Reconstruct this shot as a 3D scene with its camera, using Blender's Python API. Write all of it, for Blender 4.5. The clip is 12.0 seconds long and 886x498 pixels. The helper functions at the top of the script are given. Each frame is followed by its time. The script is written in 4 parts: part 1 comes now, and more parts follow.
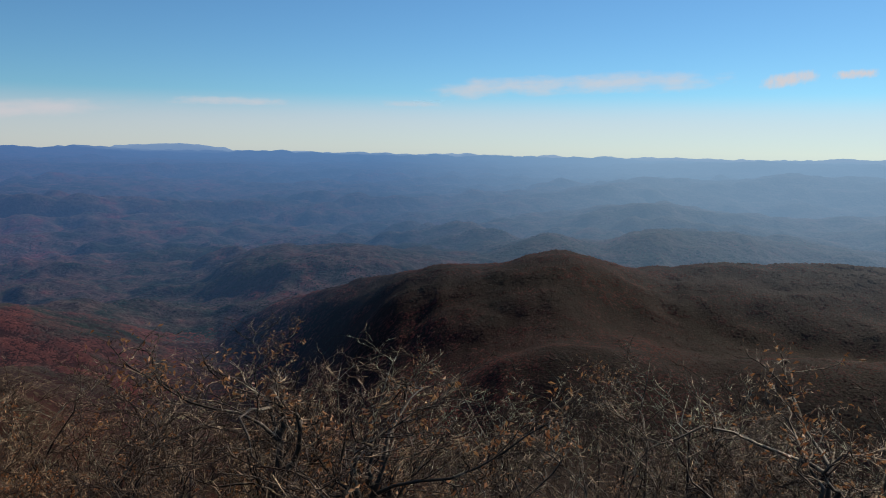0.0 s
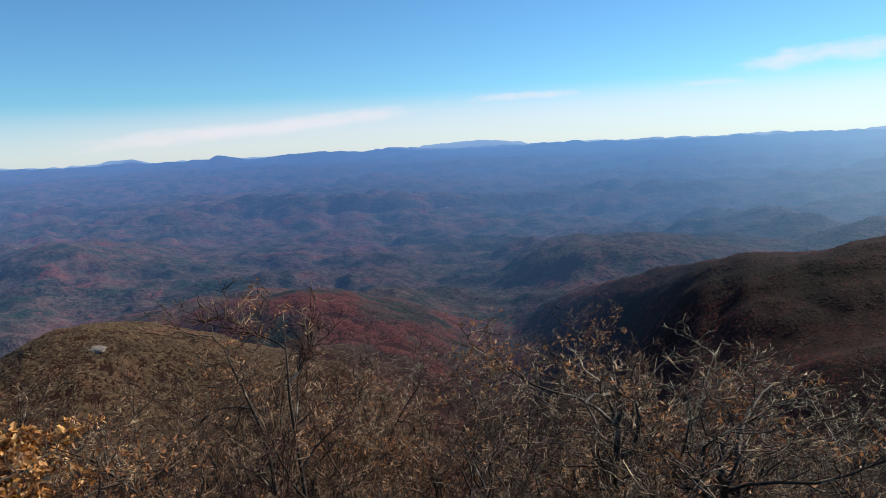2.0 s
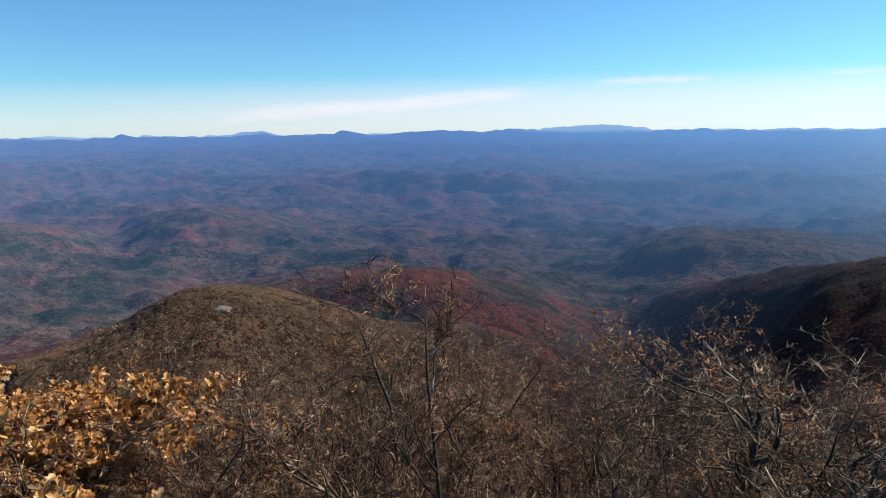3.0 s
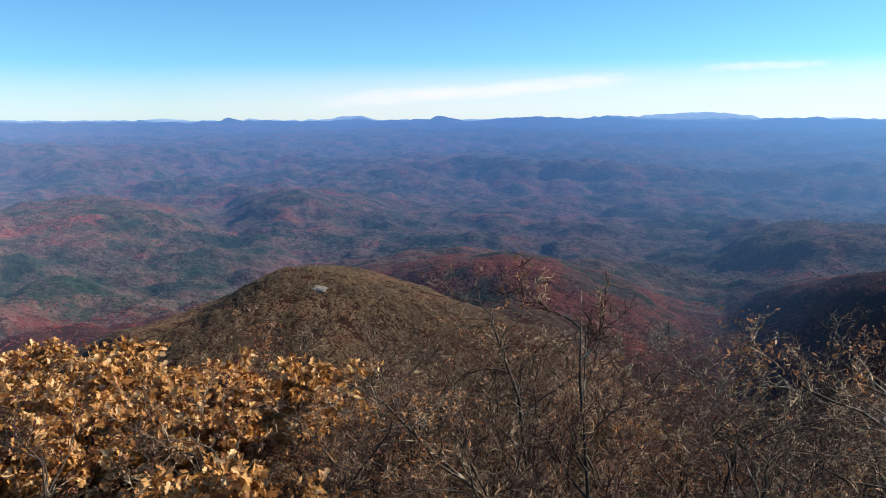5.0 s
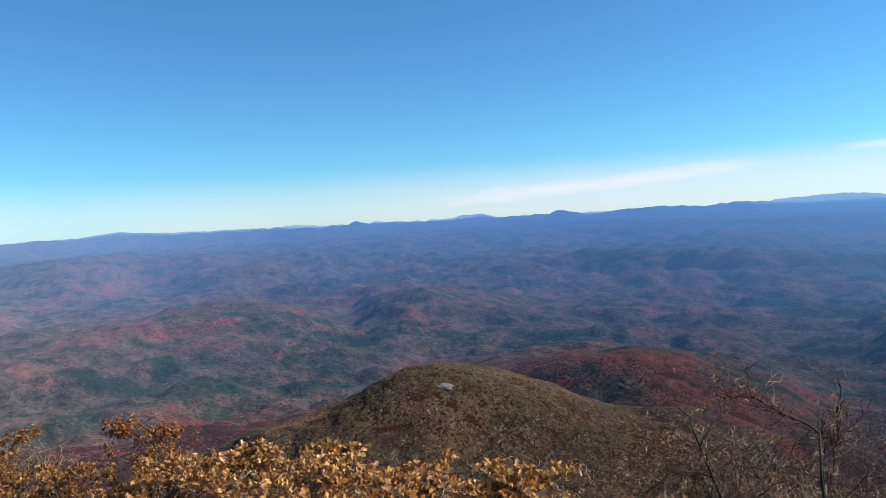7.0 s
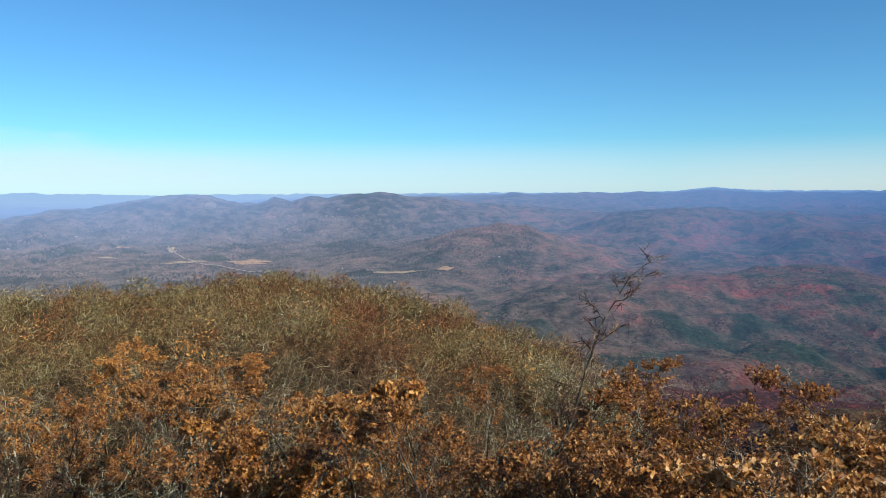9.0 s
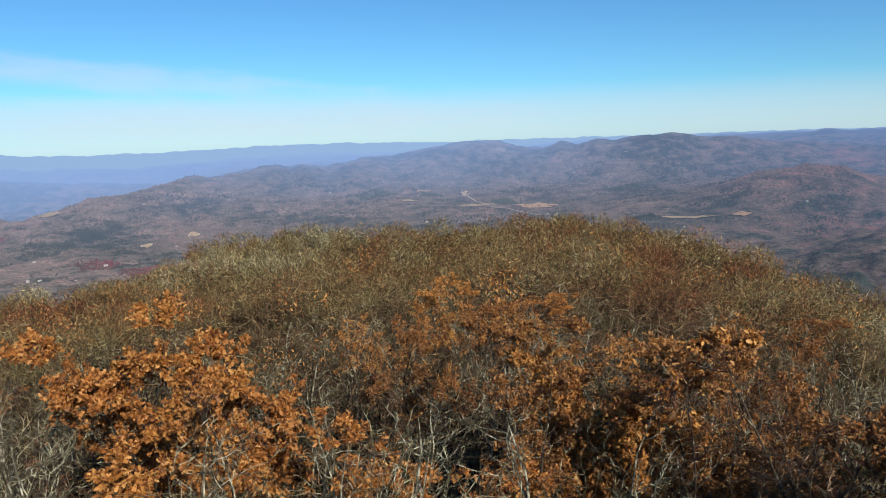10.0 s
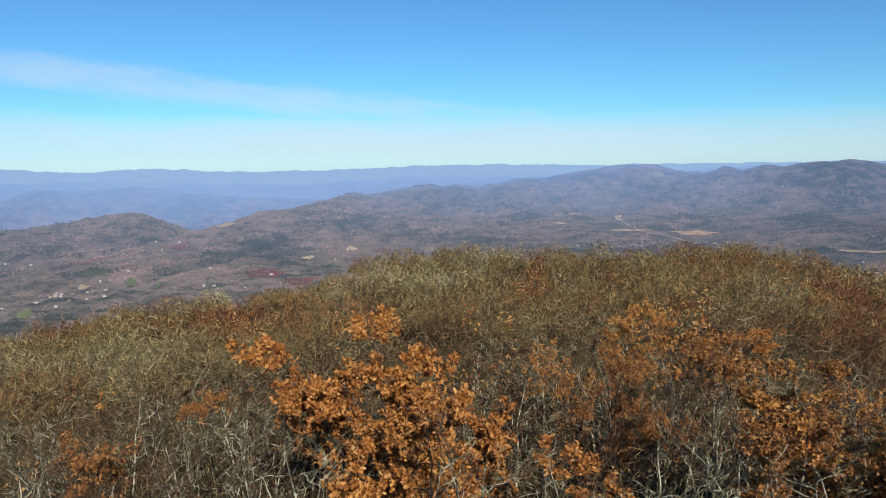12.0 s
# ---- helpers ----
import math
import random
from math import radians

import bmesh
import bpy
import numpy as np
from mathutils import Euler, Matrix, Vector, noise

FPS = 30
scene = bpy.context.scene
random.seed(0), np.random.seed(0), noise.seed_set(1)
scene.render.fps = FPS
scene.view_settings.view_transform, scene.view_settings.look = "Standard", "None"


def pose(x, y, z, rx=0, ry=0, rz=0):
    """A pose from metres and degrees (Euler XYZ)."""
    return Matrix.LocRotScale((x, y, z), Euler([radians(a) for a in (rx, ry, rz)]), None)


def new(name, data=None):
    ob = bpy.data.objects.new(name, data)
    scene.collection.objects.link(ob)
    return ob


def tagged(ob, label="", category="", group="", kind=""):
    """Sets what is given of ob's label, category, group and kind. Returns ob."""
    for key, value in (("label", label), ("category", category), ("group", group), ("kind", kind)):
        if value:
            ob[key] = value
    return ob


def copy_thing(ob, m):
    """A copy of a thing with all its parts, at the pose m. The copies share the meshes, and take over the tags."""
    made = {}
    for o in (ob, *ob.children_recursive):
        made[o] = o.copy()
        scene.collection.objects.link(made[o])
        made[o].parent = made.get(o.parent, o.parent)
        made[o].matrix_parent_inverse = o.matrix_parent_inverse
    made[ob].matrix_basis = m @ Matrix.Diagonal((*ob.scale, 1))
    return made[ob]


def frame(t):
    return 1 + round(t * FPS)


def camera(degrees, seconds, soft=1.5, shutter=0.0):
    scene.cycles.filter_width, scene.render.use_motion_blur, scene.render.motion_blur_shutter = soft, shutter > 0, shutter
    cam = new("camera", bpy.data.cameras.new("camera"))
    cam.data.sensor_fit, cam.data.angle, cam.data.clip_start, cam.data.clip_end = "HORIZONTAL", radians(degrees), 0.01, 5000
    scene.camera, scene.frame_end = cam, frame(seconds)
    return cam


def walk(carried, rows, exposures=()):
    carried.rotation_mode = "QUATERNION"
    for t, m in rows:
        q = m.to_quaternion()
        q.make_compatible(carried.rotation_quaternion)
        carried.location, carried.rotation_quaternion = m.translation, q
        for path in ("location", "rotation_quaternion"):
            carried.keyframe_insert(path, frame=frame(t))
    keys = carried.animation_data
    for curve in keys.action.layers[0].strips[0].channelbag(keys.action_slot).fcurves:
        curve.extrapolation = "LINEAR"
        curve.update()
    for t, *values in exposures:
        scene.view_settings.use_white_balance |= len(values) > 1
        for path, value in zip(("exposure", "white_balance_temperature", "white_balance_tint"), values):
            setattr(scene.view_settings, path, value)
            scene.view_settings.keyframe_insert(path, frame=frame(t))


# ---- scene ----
EYE = 6.0          # height of the viewing deck's eye over the summit's ground
# seconds, place in metres, yaw to the left, pitch, roll
ROWS = [
    (0.0, 1.372, 1.936, -0.019, 0.00, -7.69, 1.05),
    (0.5, 1.333, 1.953, -0.026, 6.54, -7.86, 3.27),
    (1.0, 1.269, 1.935, -0.023, 14.60, -6.55, 0.93),
    (1.5, 1.219, 1.882, -0.020, 20.33, -8.36, 2.13),
    (2.0, 1.155, 1.859, -0.018, 22.57, -8.16, -2.77),
    (2.5, 1.101, 1.823, -0.012, 29.35, -9.53, -0.67),
    (3.0, 1.038, 1.800, -0.009, 31.41, -9.32, -0.71),
    (3.5, 0.984, 1.754, 0.005, 35.91, -9.09, 0.53),
    (3.7, 0.966, 1.718, 0.028, 35.83, -9.80, -1.12),
    (5.3, 0.833, 1.483, 0.112, 38.78, -10.35, -0.04),
    (5.5, 0.816, 1.435, 0.130, 36.53, -10.21, -0.35),
    (6.0, 0.794, 1.241, 0.186, 39.56, -6.70, -2.26),
    (6.5, 0.769, 1.079, 0.219, 43.69, -4.75, 1.15),
    (6.7, 0.747, 1.018, 0.235, 44.67, -3.70, -0.88),
    (8.3, 0.430, 0.671, 0.177, 71.28, -5.09, -0.22),
    (8.5, 0.445, 0.584, 0.186, 76.49, -6.34, 1.09),
    (9.0, 0.142, 0.292, 0.117, 91.13, -4.80, -0.33),
    (9.5, 0.006, 0.025, 0.061, 107.18, -6.38, 1.06),
    (10.0, 0.080, -0.197, 0.051, 113.03, -8.68, -2.08),
    (10.5, 0.215, -0.497, 0.061, 120.28, -10.44, -2.32),
    (11.0, 0.222, -0.691, 0.058, 124.44, -8.24, -1.68),
    (11.5, 0.279, -0.910, 0.051, 124.22, -7.55, 0.33),
    (12.0, 0.376, -1.152, 0.076, 124.51, -6.72, -1.10),
]


def held(x, y, z, yaw, pitch, roll):
    return Matrix.Translation((x, y, EYE + z)) @ pose(0, 0, 0, 90 + pitch, 0, yaw) @ pose(0, 0, 0, 0, 0, roll)


cam = camera(61.5, 12.0, soft=0.95)
walk(cam, [(t, held(*row)) for t, *row in ROWS], [(0, 0.29, 7150, 12), (0.5, 0.47, 7000, 12), (1.0, 0.60, 6850, 11), (1.5, 0.7, 6900, 11), (3.0, 0.92, 6750, 10), (5.5, 1.05, 6550, 9), (6.5, 0.97, 6350, 5),
      (8.5, 0.74, 6400, 5), (9.5, 0.64, 6450, 6), (10.0, 0.52, 6450, 8), (12.0, 0.52, 6450, 7)])

# ---- sky and sun ----
SUN_AZ, SUN_EL = -40.0, 32.0      # azimuths count to the left from +y
sun_way = Vector((-math.sin(radians(SUN_AZ)) * math.cos(radians(SUN_EL)), math.cos(radians(SUN_AZ)) * math.cos(radians(SUN_EL)), math.sin(radians(SUN_EL))))

world = bpy.data.worlds.new("sky")
scene.world = world
world.use_nodes = True
wn, wl = world.node_tree.nodes, world.node_tree.links
sky = wn.new("ShaderNodeTexSky")
sky.sky_type, sky.sun_disc = "NISHITA", False
sky.sun_elevation, sky.sun_rotation = radians(SUN_EL), radians(-SUN_AZ)
sky.altitude, sky.air_density, sky.dust_density, sky.ozone_density = 1500, 1.0, 0.2, 3.0
cool = wn.new("ShaderNodeMix")
cool.data_type, cool.blend_type = "RGBA", "MULTIPLY"
cool.inputs[0].default_value, cool.inputs[7].default_value = 1.0, (0.535, 0.95, 1.20, 1)
wl.new(sky.outputs[0], cool.inputs[6])
wl.new(cool.outputs[2], wn["Background"].inputs["Color"])
wn["Background"].inputs["Strength"].default_value = 0.067

sun = new("sun", bpy.data.lights.new("sun", "SUN"))
sun.data.energy, sun.data.angle, sun.data.color = 5.0, radians(0.53), (1.0, 0.90, 0.74)
sun.matrix_world = Matrix.Translation((0, 0, 60)) @ (-sun_way).to_track_quat("-Z", "Y").to_matrix().to_4x4()


# ---- small helpers ----
def way(az, el=0.0):
    a, e = radians(az), radians(el)
    return Vector((-math.sin(a) * math.cos(e), math.cos(a) * math.cos(e), math.sin(e)))


def lattice(ix, iy, seed):
    h = (ix.astype(np.int64) * 374761393 + iy.astype(np.int64) * 668265263 + seed * 974711) & 0x7FFFFFFF
    h = ((h ^ (h >> 13)) * 1274126177) & 0x7FFFFFFF
    return ((h ^ (h >> 16)) & 0xFFFF) / 65535.0


def vnoise(x, y, seed=0):
    """Smooth value noise from 0 to 1."""
    x, y = np.asarray(x, float), np.asarray(y, float)
    ix, iy = np.floor(x), np.floor(y)
    u, v = x - ix, y - iy
    u, v = u * u * u * (u * (6 * u - 15) + 10), v * v * v * (v * (6 * v - 15) + 10)
    a, b = lattice(ix, iy, seed), lattice(ix + 1, iy, seed)
    c, d = lattice(ix, iy + 1, seed), lattice(ix + 1, iy + 1, seed)
    return (a + (b - a) * u) + ((c + (d - c) * u) - (a + (b - a) * u)) * v


def fbm(x, y, seed=0, octaves=4):
    out, amp, total = 0.0, 1.0, 0.0
    for k in range(octaves):
        out, total = out + amp * vnoise(x * 2**k, y * 2**k, seed + k), total + amp
        amp *= 0.5
    return out / total


def smooth(x, lo, hi):
    t = np.clip((np.asarray(x, float) - lo) / (hi - lo), 0, 1)
    return t * t * (3 - 2 * t)


def mesh_from(name, verts, faces, material, flat=False):
    me = bpy.data.meshes.new(name)
    if isinstance(verts, np.ndarray):
        n = faces.shape[1]
        me.vertices.add(len(verts))
        me.vertices.foreach_set("co", verts.astype(np.float32).ravel())
        me.loops.add(faces.size)
        me.loops.foreach_set("vertex_index", faces.astype(np.int32).ravel())
        me.polygons.add(len(faces))
        me.polygons.foreach_set("loop_start", np.arange(0, faces.size, n, dtype=np.int32))
        me.update(calc_edges=True)
    else:
        me.from_pydata(verts, [], faces)
    me.materials.append(material)
    me.polygons.foreach_set("use_smooth", [not flat] * len(me.polygons))
    me.validate()
    return me


def part(name, me, parent, label=""):
    ob = new(name, me)
    ob.parent = parent
    return tagged(ob, label)


# ---- materials ----
class Nodes:
    """A node material put together in short calls."""

    def __init__(self, name):
        self.mat = bpy.data.materials.new(name)
        self.mat.use_nodes, self.seen = True, None
        self.tree = self.mat.node_tree
        self.bsdf, self.out = self.tree.nodes["Principled BSDF"], self.tree.nodes["Material Output"]

    def add(self, kind, **values):
        node = self.tree.nodes.new(kind)
        for key, value in values.items():
            node.inputs[key.replace("_", " ")].default_value = value
        return node

    def link(self, a, b):
        self.tree.links.new(a, b)

    def math(self, op, a, b=None, c=None):
        node = self.tree.nodes.new("ShaderNodeMath")
        node.operation = op
        for k, value in enumerate((a, b, c)):
            if value is None:
                continue
            if isinstance(value, (int, float)):
                node.inputs[k].default_value = value
            else:
                self.link(value, node.inputs[k])
        return node.outputs[0]

    def noise(self, scale, detail=4.0, vector=None, rough=0.55):
        node = self.add("ShaderNodeTexNoise", Scale=scale, Detail=detail, Roughness=rough)
        self.link(vector if vector else self.place(), node.inputs["Vector"])
        return node.outputs["Fac"]

    def place(self):
        return self.geo().outputs["Position"]

    def geo(self):
        if self.seen is None:
            self.seen = self.tree.nodes.new("ShaderNodeNewGeometry")
        return self.seen

    def ramp(self, fac, *stops):
        node = self.tree.nodes.new("ShaderNodeValToRGB")
        ends = node.color_ramp.elements
        while len(ends) < len(stops):
            ends.new(0.5)
        for e, (at, col) in zip(ends, stops):
            e.position, e.color = at, (*col, 1)
        self.link(fac, node.inputs[0])
        return node.outputs[0]

    def mix(self, fac, a, b, kind="MIX"):
        node = self.tree.nodes.new("ShaderNodeMix")
        node.data_type, node.blend_type = "RGBA", kind
        for k, value in ((0, fac), (6, a), (7, b)):
            if isinstance(value, (int, float)):
                node.inputs[k].default_value = value
            elif isinstance(value, tuple):
                node.inputs[k].default_value = (*value, 1)
            else:
                self.link(value, node.inputs[k])
        return node.outputs[2]

    def bump(self, height, strength, distance):
        node = self.add("ShaderNodeBump", Strength=strength, Distance=distance)
        self.link(height, node.inputs["Height"])
        self.link(node.outputs[0], self.bsdf.inputs["Normal"])

    def done(self, colour, rough=0.85, spec=0.2):
        if isinstance(colour, tuple):
            self.bsdf.inputs["Base Color"].default_value = (*colour, 1)
        else:
            self.link(colour, self.bsdf.inputs["Base Color"])
        self.bsdf.inputs["Roughness"].default_value = rough
        self.bsdf.inputs["Specular IOR Level"].default_value = spec
        return self.mat

    def uneven(self, colour, rnd):
        """Stems and twigs differ at random: most are dark, a few pale and lichened."""
        tint = self.tree.nodes.new("ShaderNodeVectorMath")
        tint.operation = "SCALE"
        self.link(colour, tint.inputs[0])
        self.link(self.math("MULTIPLY_ADD", self.math("POWER", self.math("FRACT", self.math("MULTIPLY", rnd, 13.7)), 2.5), 2.0, 0.43), tint.inputs["Scale"])
        return tint.outputs[0]

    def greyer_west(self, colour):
        """The woods' colour loses saturation towards the west."""
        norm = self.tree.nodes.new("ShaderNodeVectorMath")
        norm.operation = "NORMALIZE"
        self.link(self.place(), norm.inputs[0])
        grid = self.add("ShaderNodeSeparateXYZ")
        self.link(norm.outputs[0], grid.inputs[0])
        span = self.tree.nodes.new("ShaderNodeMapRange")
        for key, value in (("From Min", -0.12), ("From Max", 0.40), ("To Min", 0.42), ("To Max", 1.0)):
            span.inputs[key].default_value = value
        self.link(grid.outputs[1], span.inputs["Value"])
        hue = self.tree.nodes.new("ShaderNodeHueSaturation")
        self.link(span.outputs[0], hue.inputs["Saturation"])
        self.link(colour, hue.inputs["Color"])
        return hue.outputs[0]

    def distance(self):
        """Backdrop haze painted as emission: grows with the way from the summit, more sunward."""
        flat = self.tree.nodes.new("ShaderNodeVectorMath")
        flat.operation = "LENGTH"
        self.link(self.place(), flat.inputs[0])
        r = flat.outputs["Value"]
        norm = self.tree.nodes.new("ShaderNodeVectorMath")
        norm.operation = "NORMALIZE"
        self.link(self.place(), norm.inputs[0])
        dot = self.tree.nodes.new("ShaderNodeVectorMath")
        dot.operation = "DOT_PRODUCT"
        dot.inputs[1].default_value = tuple(way(-48.0))      # bearing where the painted haze is thickest, a little beside the sun
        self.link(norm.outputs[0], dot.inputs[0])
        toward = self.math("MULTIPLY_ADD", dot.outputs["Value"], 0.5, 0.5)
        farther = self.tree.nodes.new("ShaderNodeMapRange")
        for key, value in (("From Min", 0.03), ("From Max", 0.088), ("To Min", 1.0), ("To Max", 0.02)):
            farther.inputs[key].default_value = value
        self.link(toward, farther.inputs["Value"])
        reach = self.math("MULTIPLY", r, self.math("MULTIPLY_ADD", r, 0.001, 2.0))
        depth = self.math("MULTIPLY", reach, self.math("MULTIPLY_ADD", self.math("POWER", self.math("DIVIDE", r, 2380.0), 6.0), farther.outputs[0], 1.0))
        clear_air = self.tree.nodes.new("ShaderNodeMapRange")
        for key, value in (("From Min", 0.04), ("From Max", 0.25), ("To Min", HAZE_REACH[0]), ("To Max", HAZE_REACH[1])):
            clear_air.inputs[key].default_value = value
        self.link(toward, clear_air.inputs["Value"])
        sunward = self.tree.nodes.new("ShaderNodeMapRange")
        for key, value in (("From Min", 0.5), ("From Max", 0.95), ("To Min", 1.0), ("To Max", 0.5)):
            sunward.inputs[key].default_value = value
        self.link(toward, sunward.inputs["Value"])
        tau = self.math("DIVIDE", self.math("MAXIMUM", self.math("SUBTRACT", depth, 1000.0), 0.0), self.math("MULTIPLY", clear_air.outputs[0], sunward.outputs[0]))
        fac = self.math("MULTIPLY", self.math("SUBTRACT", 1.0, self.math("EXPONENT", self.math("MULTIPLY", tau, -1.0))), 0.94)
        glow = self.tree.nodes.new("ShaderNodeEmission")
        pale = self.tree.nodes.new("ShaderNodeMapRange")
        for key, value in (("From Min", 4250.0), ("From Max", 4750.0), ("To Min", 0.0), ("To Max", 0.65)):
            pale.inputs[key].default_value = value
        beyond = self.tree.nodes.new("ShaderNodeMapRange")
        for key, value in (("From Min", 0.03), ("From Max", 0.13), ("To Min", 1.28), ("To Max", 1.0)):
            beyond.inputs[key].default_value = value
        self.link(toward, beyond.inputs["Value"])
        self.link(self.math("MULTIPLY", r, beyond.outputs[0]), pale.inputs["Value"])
        self.link(self.mix(pale.outputs[0], self.ramp(toward, *HAZE_GLOW), (0.24, 0.36, 0.54)), glow.inputs["Color"])
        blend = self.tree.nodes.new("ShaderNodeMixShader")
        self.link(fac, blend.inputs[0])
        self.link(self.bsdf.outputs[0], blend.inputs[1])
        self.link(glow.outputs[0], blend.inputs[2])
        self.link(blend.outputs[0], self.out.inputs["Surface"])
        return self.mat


# painted haze glow away from the sun, across it and towards it; how far the air is clear, away and towards
HAZE_GLOW, HAZE_REACH = ((0.02, (0.20, 0.305, 0.54)), (0.35, (0.070, 0.152, 0.345)), (0.58, (0.060, 0.142, 0.34)), (0.8, (0.080, 0.190, 0.395)), (0.92, (0.175, 0.315, 0.50))), (32000.0, 13500.0)


def forest_floor_material(name, low, mid, high, grey, hazy=False):
    n = Nodes(name)
    patch = n.noise(0.012, 6, rough=0.66)
    fine = n.noise(0.35, 6)
    colour = n.ramp(patch, (0.35, low), (0.5, mid), (0.66, high))
    colour = n.mix(n.math("MULTIPLY", fine, 0.5), colour, grey)
    n.bump(n.noise(0.9, 6), 0.9, 0.5)
    n.done(colour, 0.95, 0.05)
    n.bsdf.inputs["Diffuse Roughness"].default_value = 1.0
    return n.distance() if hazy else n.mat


def far_woods_material(name, *stops):
    """Woods too far off to tell the trees apart: turned oaks, grey bare crowns and dark pines in patches."""
    n = Nodes(name)
    fine = n.noise(0.10, 6, rough=0.7)
    drift = n.math("ADD", n.math("MULTIPLY", n.noise(0.0048, 3), 0.45), n.math("MULTIPLY", n.noise(0.028, 5), 0.55))
    fac = n.math("ADD", n.math("MULTIPLY", fine, 0.35), n.math("MULTIPLY_ADD", drift, 3.3, -1.36))
    colour = n.ramp(fac, *stops)
    stands = n.ramp(n.math("ADD", n.noise(0.017, 6, rough=0.66), n.math("MULTIPLY", fine, 0.12)), (0.57, (0, 0, 0)), (0.74, (1, 1, 1)))
    colour = n.mix(stands, colour, (0.018, 0.034, 0.026))
    tint = n.tree.nodes.new("ShaderNodeVectorMath")
    tint.operation = "SCALE"
    n.link(colour, tint.inputs[0])
    n.link(n.math("MULTIPLY_ADD", n.noise(0.14, 6, rough=0.75), 2.6, -0.35), tint.inputs["Scale"])
    n.bump(n.noise(0.05, 6, rough=0.65), 0.8, 9.0)
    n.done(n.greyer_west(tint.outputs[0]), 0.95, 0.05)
    n.bsdf.inputs["Diffuse Roughness"].default_value = 1.0
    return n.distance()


def crown_material(name, *stops, far=False, patch=0.006, vary=0.5, swing=3.0, west=True):
    """Bare and turned crowns: each one its own shade out of the forest's mixture, which drifts over the land."""
    n = Nodes(name)
    rnd = n.geo().outputs["Random Per Island"]
    drift = n.math("ADD", n.math("MULTIPLY", n.noise(patch, 3), 0.6), n.math("MULTIPLY", n.noise(patch * 4.3, 3), 0.4))
    fac = n.math("ADD", n.math("MULTIPLY", rnd, 0.2), n.math("MULTIPLY_ADD", drift, swing, 0.42 - 0.5 * swing))
    colour = n.ramp(fac, *stops)
    colour = n.mix(n.math("MULTIPLY", n.noise(0.35 if far else 1.2, 3), 0.4), colour, (0.035, 0.028, 0.022))
    other = n.math("FRACT", n.math("MULTIPLY", rnd, 17.31))
    tone = n.math("MULTIPLY_ADD", n.math("POWER", other, 2.0), 1.15 * vary, 1.0 - 0.4 * vary)
    tint = n.tree.nodes.new("ShaderNodeVectorMath")
    tint.operation = "SCALE"
    n.link(colour, tint.inputs[0])
    n.link(tone, tint.inputs["Scale"])
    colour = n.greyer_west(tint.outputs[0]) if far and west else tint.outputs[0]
    n.done(colour, 0.95, 0.05)
    n.bsdf.inputs["Diffuse Roughness"].default_value = 1.0
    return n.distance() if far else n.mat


def bark_material(name, dark, pale, lichen_glint, cover=0.6, speck=9.0):
    n = Nodes(name)
    info = n.tree.nodes.new("ShaderNodeObjectInfo")
    grain = n.noise(14.0, 6)
    colour = n.ramp(n.math("ADD", n.math("MULTIPLY", grain, 0.8), n.math("MULTIPLY", info.outputs["Random"], 0.25)), (0.35, dark), (0.75, pale))
    # pale specks: lichened bark, and sunlit glints painted onto limbs and twigs
    spots = n.ramp(n.noise(speck, 5), (cover - 0.05, (0, 0, 0)), (cover + 0.05, (1, 1, 1)))
    colour = n.mix(n.math("MULTIPLY", spots, 0.85), colour, lichen_glint)
    n.bump(n.noise(60.0, 4), 0.6, 0.01)
    return n.done(colour, 0.65, 0.22)


def leaf_material(name, *stops, redder=0.5):
    n = Nodes(name)
    rnd = n.geo().outputs["Random Per Island"]
    colour = n.ramp(rnd, *stops)
    info = n.tree.nodes.new("ShaderNodeObjectInfo")
    colour = n.mix(n.math("MULTIPLY", info.outputs["Random"], redder), colour, n.mix(1.0, colour, (0.80, 0.55, 0.62), "MULTIPLY"))
    colour = n.mix(n.math("MULTIPLY", n.noise(40.0, 3), 0.3), colour, (0.14, 0.055, 0.018))
    n.done(colour, 0.55, 0.35)
    glow = n.tree.nodes.new("ShaderNodeBsdfTranslucent")
    n.link(colour, glow.inputs["Color"])
    blend = n.add("ShaderNodeMixShader", Fac=0.36)
    n.link(n.bsdf.outputs[0], blend.inputs[1])
    n.link(glow.outputs[0], blend.inputs[2])
    n.link(blend.outputs[0], n.out.inputs["Surface"])
    return n.mat


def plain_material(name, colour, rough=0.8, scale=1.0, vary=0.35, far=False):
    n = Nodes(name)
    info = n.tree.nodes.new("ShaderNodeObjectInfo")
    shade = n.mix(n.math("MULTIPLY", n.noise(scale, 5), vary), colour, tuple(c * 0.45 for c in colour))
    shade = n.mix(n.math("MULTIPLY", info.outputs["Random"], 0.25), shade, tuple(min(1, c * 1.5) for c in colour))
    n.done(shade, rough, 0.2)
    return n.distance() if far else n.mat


ground_mat = forest_floor_material("leaf_litter", (0.024, 0.013, 0.009), (0.050, 0.022, 0.014), (0.078, 0.027, 0.017), (0.05, 0.04, 0.03))
# dimmed leaf litter: shade under the bare crowns put into the colour
hills_mat = forest_floor_material("shaded_woodland", (0.014, 0.008, 0.006), (0.031, 0.012, 0.009), (0.054, 0.016, 0.011), (0.028, 0.017, 0.014), True)
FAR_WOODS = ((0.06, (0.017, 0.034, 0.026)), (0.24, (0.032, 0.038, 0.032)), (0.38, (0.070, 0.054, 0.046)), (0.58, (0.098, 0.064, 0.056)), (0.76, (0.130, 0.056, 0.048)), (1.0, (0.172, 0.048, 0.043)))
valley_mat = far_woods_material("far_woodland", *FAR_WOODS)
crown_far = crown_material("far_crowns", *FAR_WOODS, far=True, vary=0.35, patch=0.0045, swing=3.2)
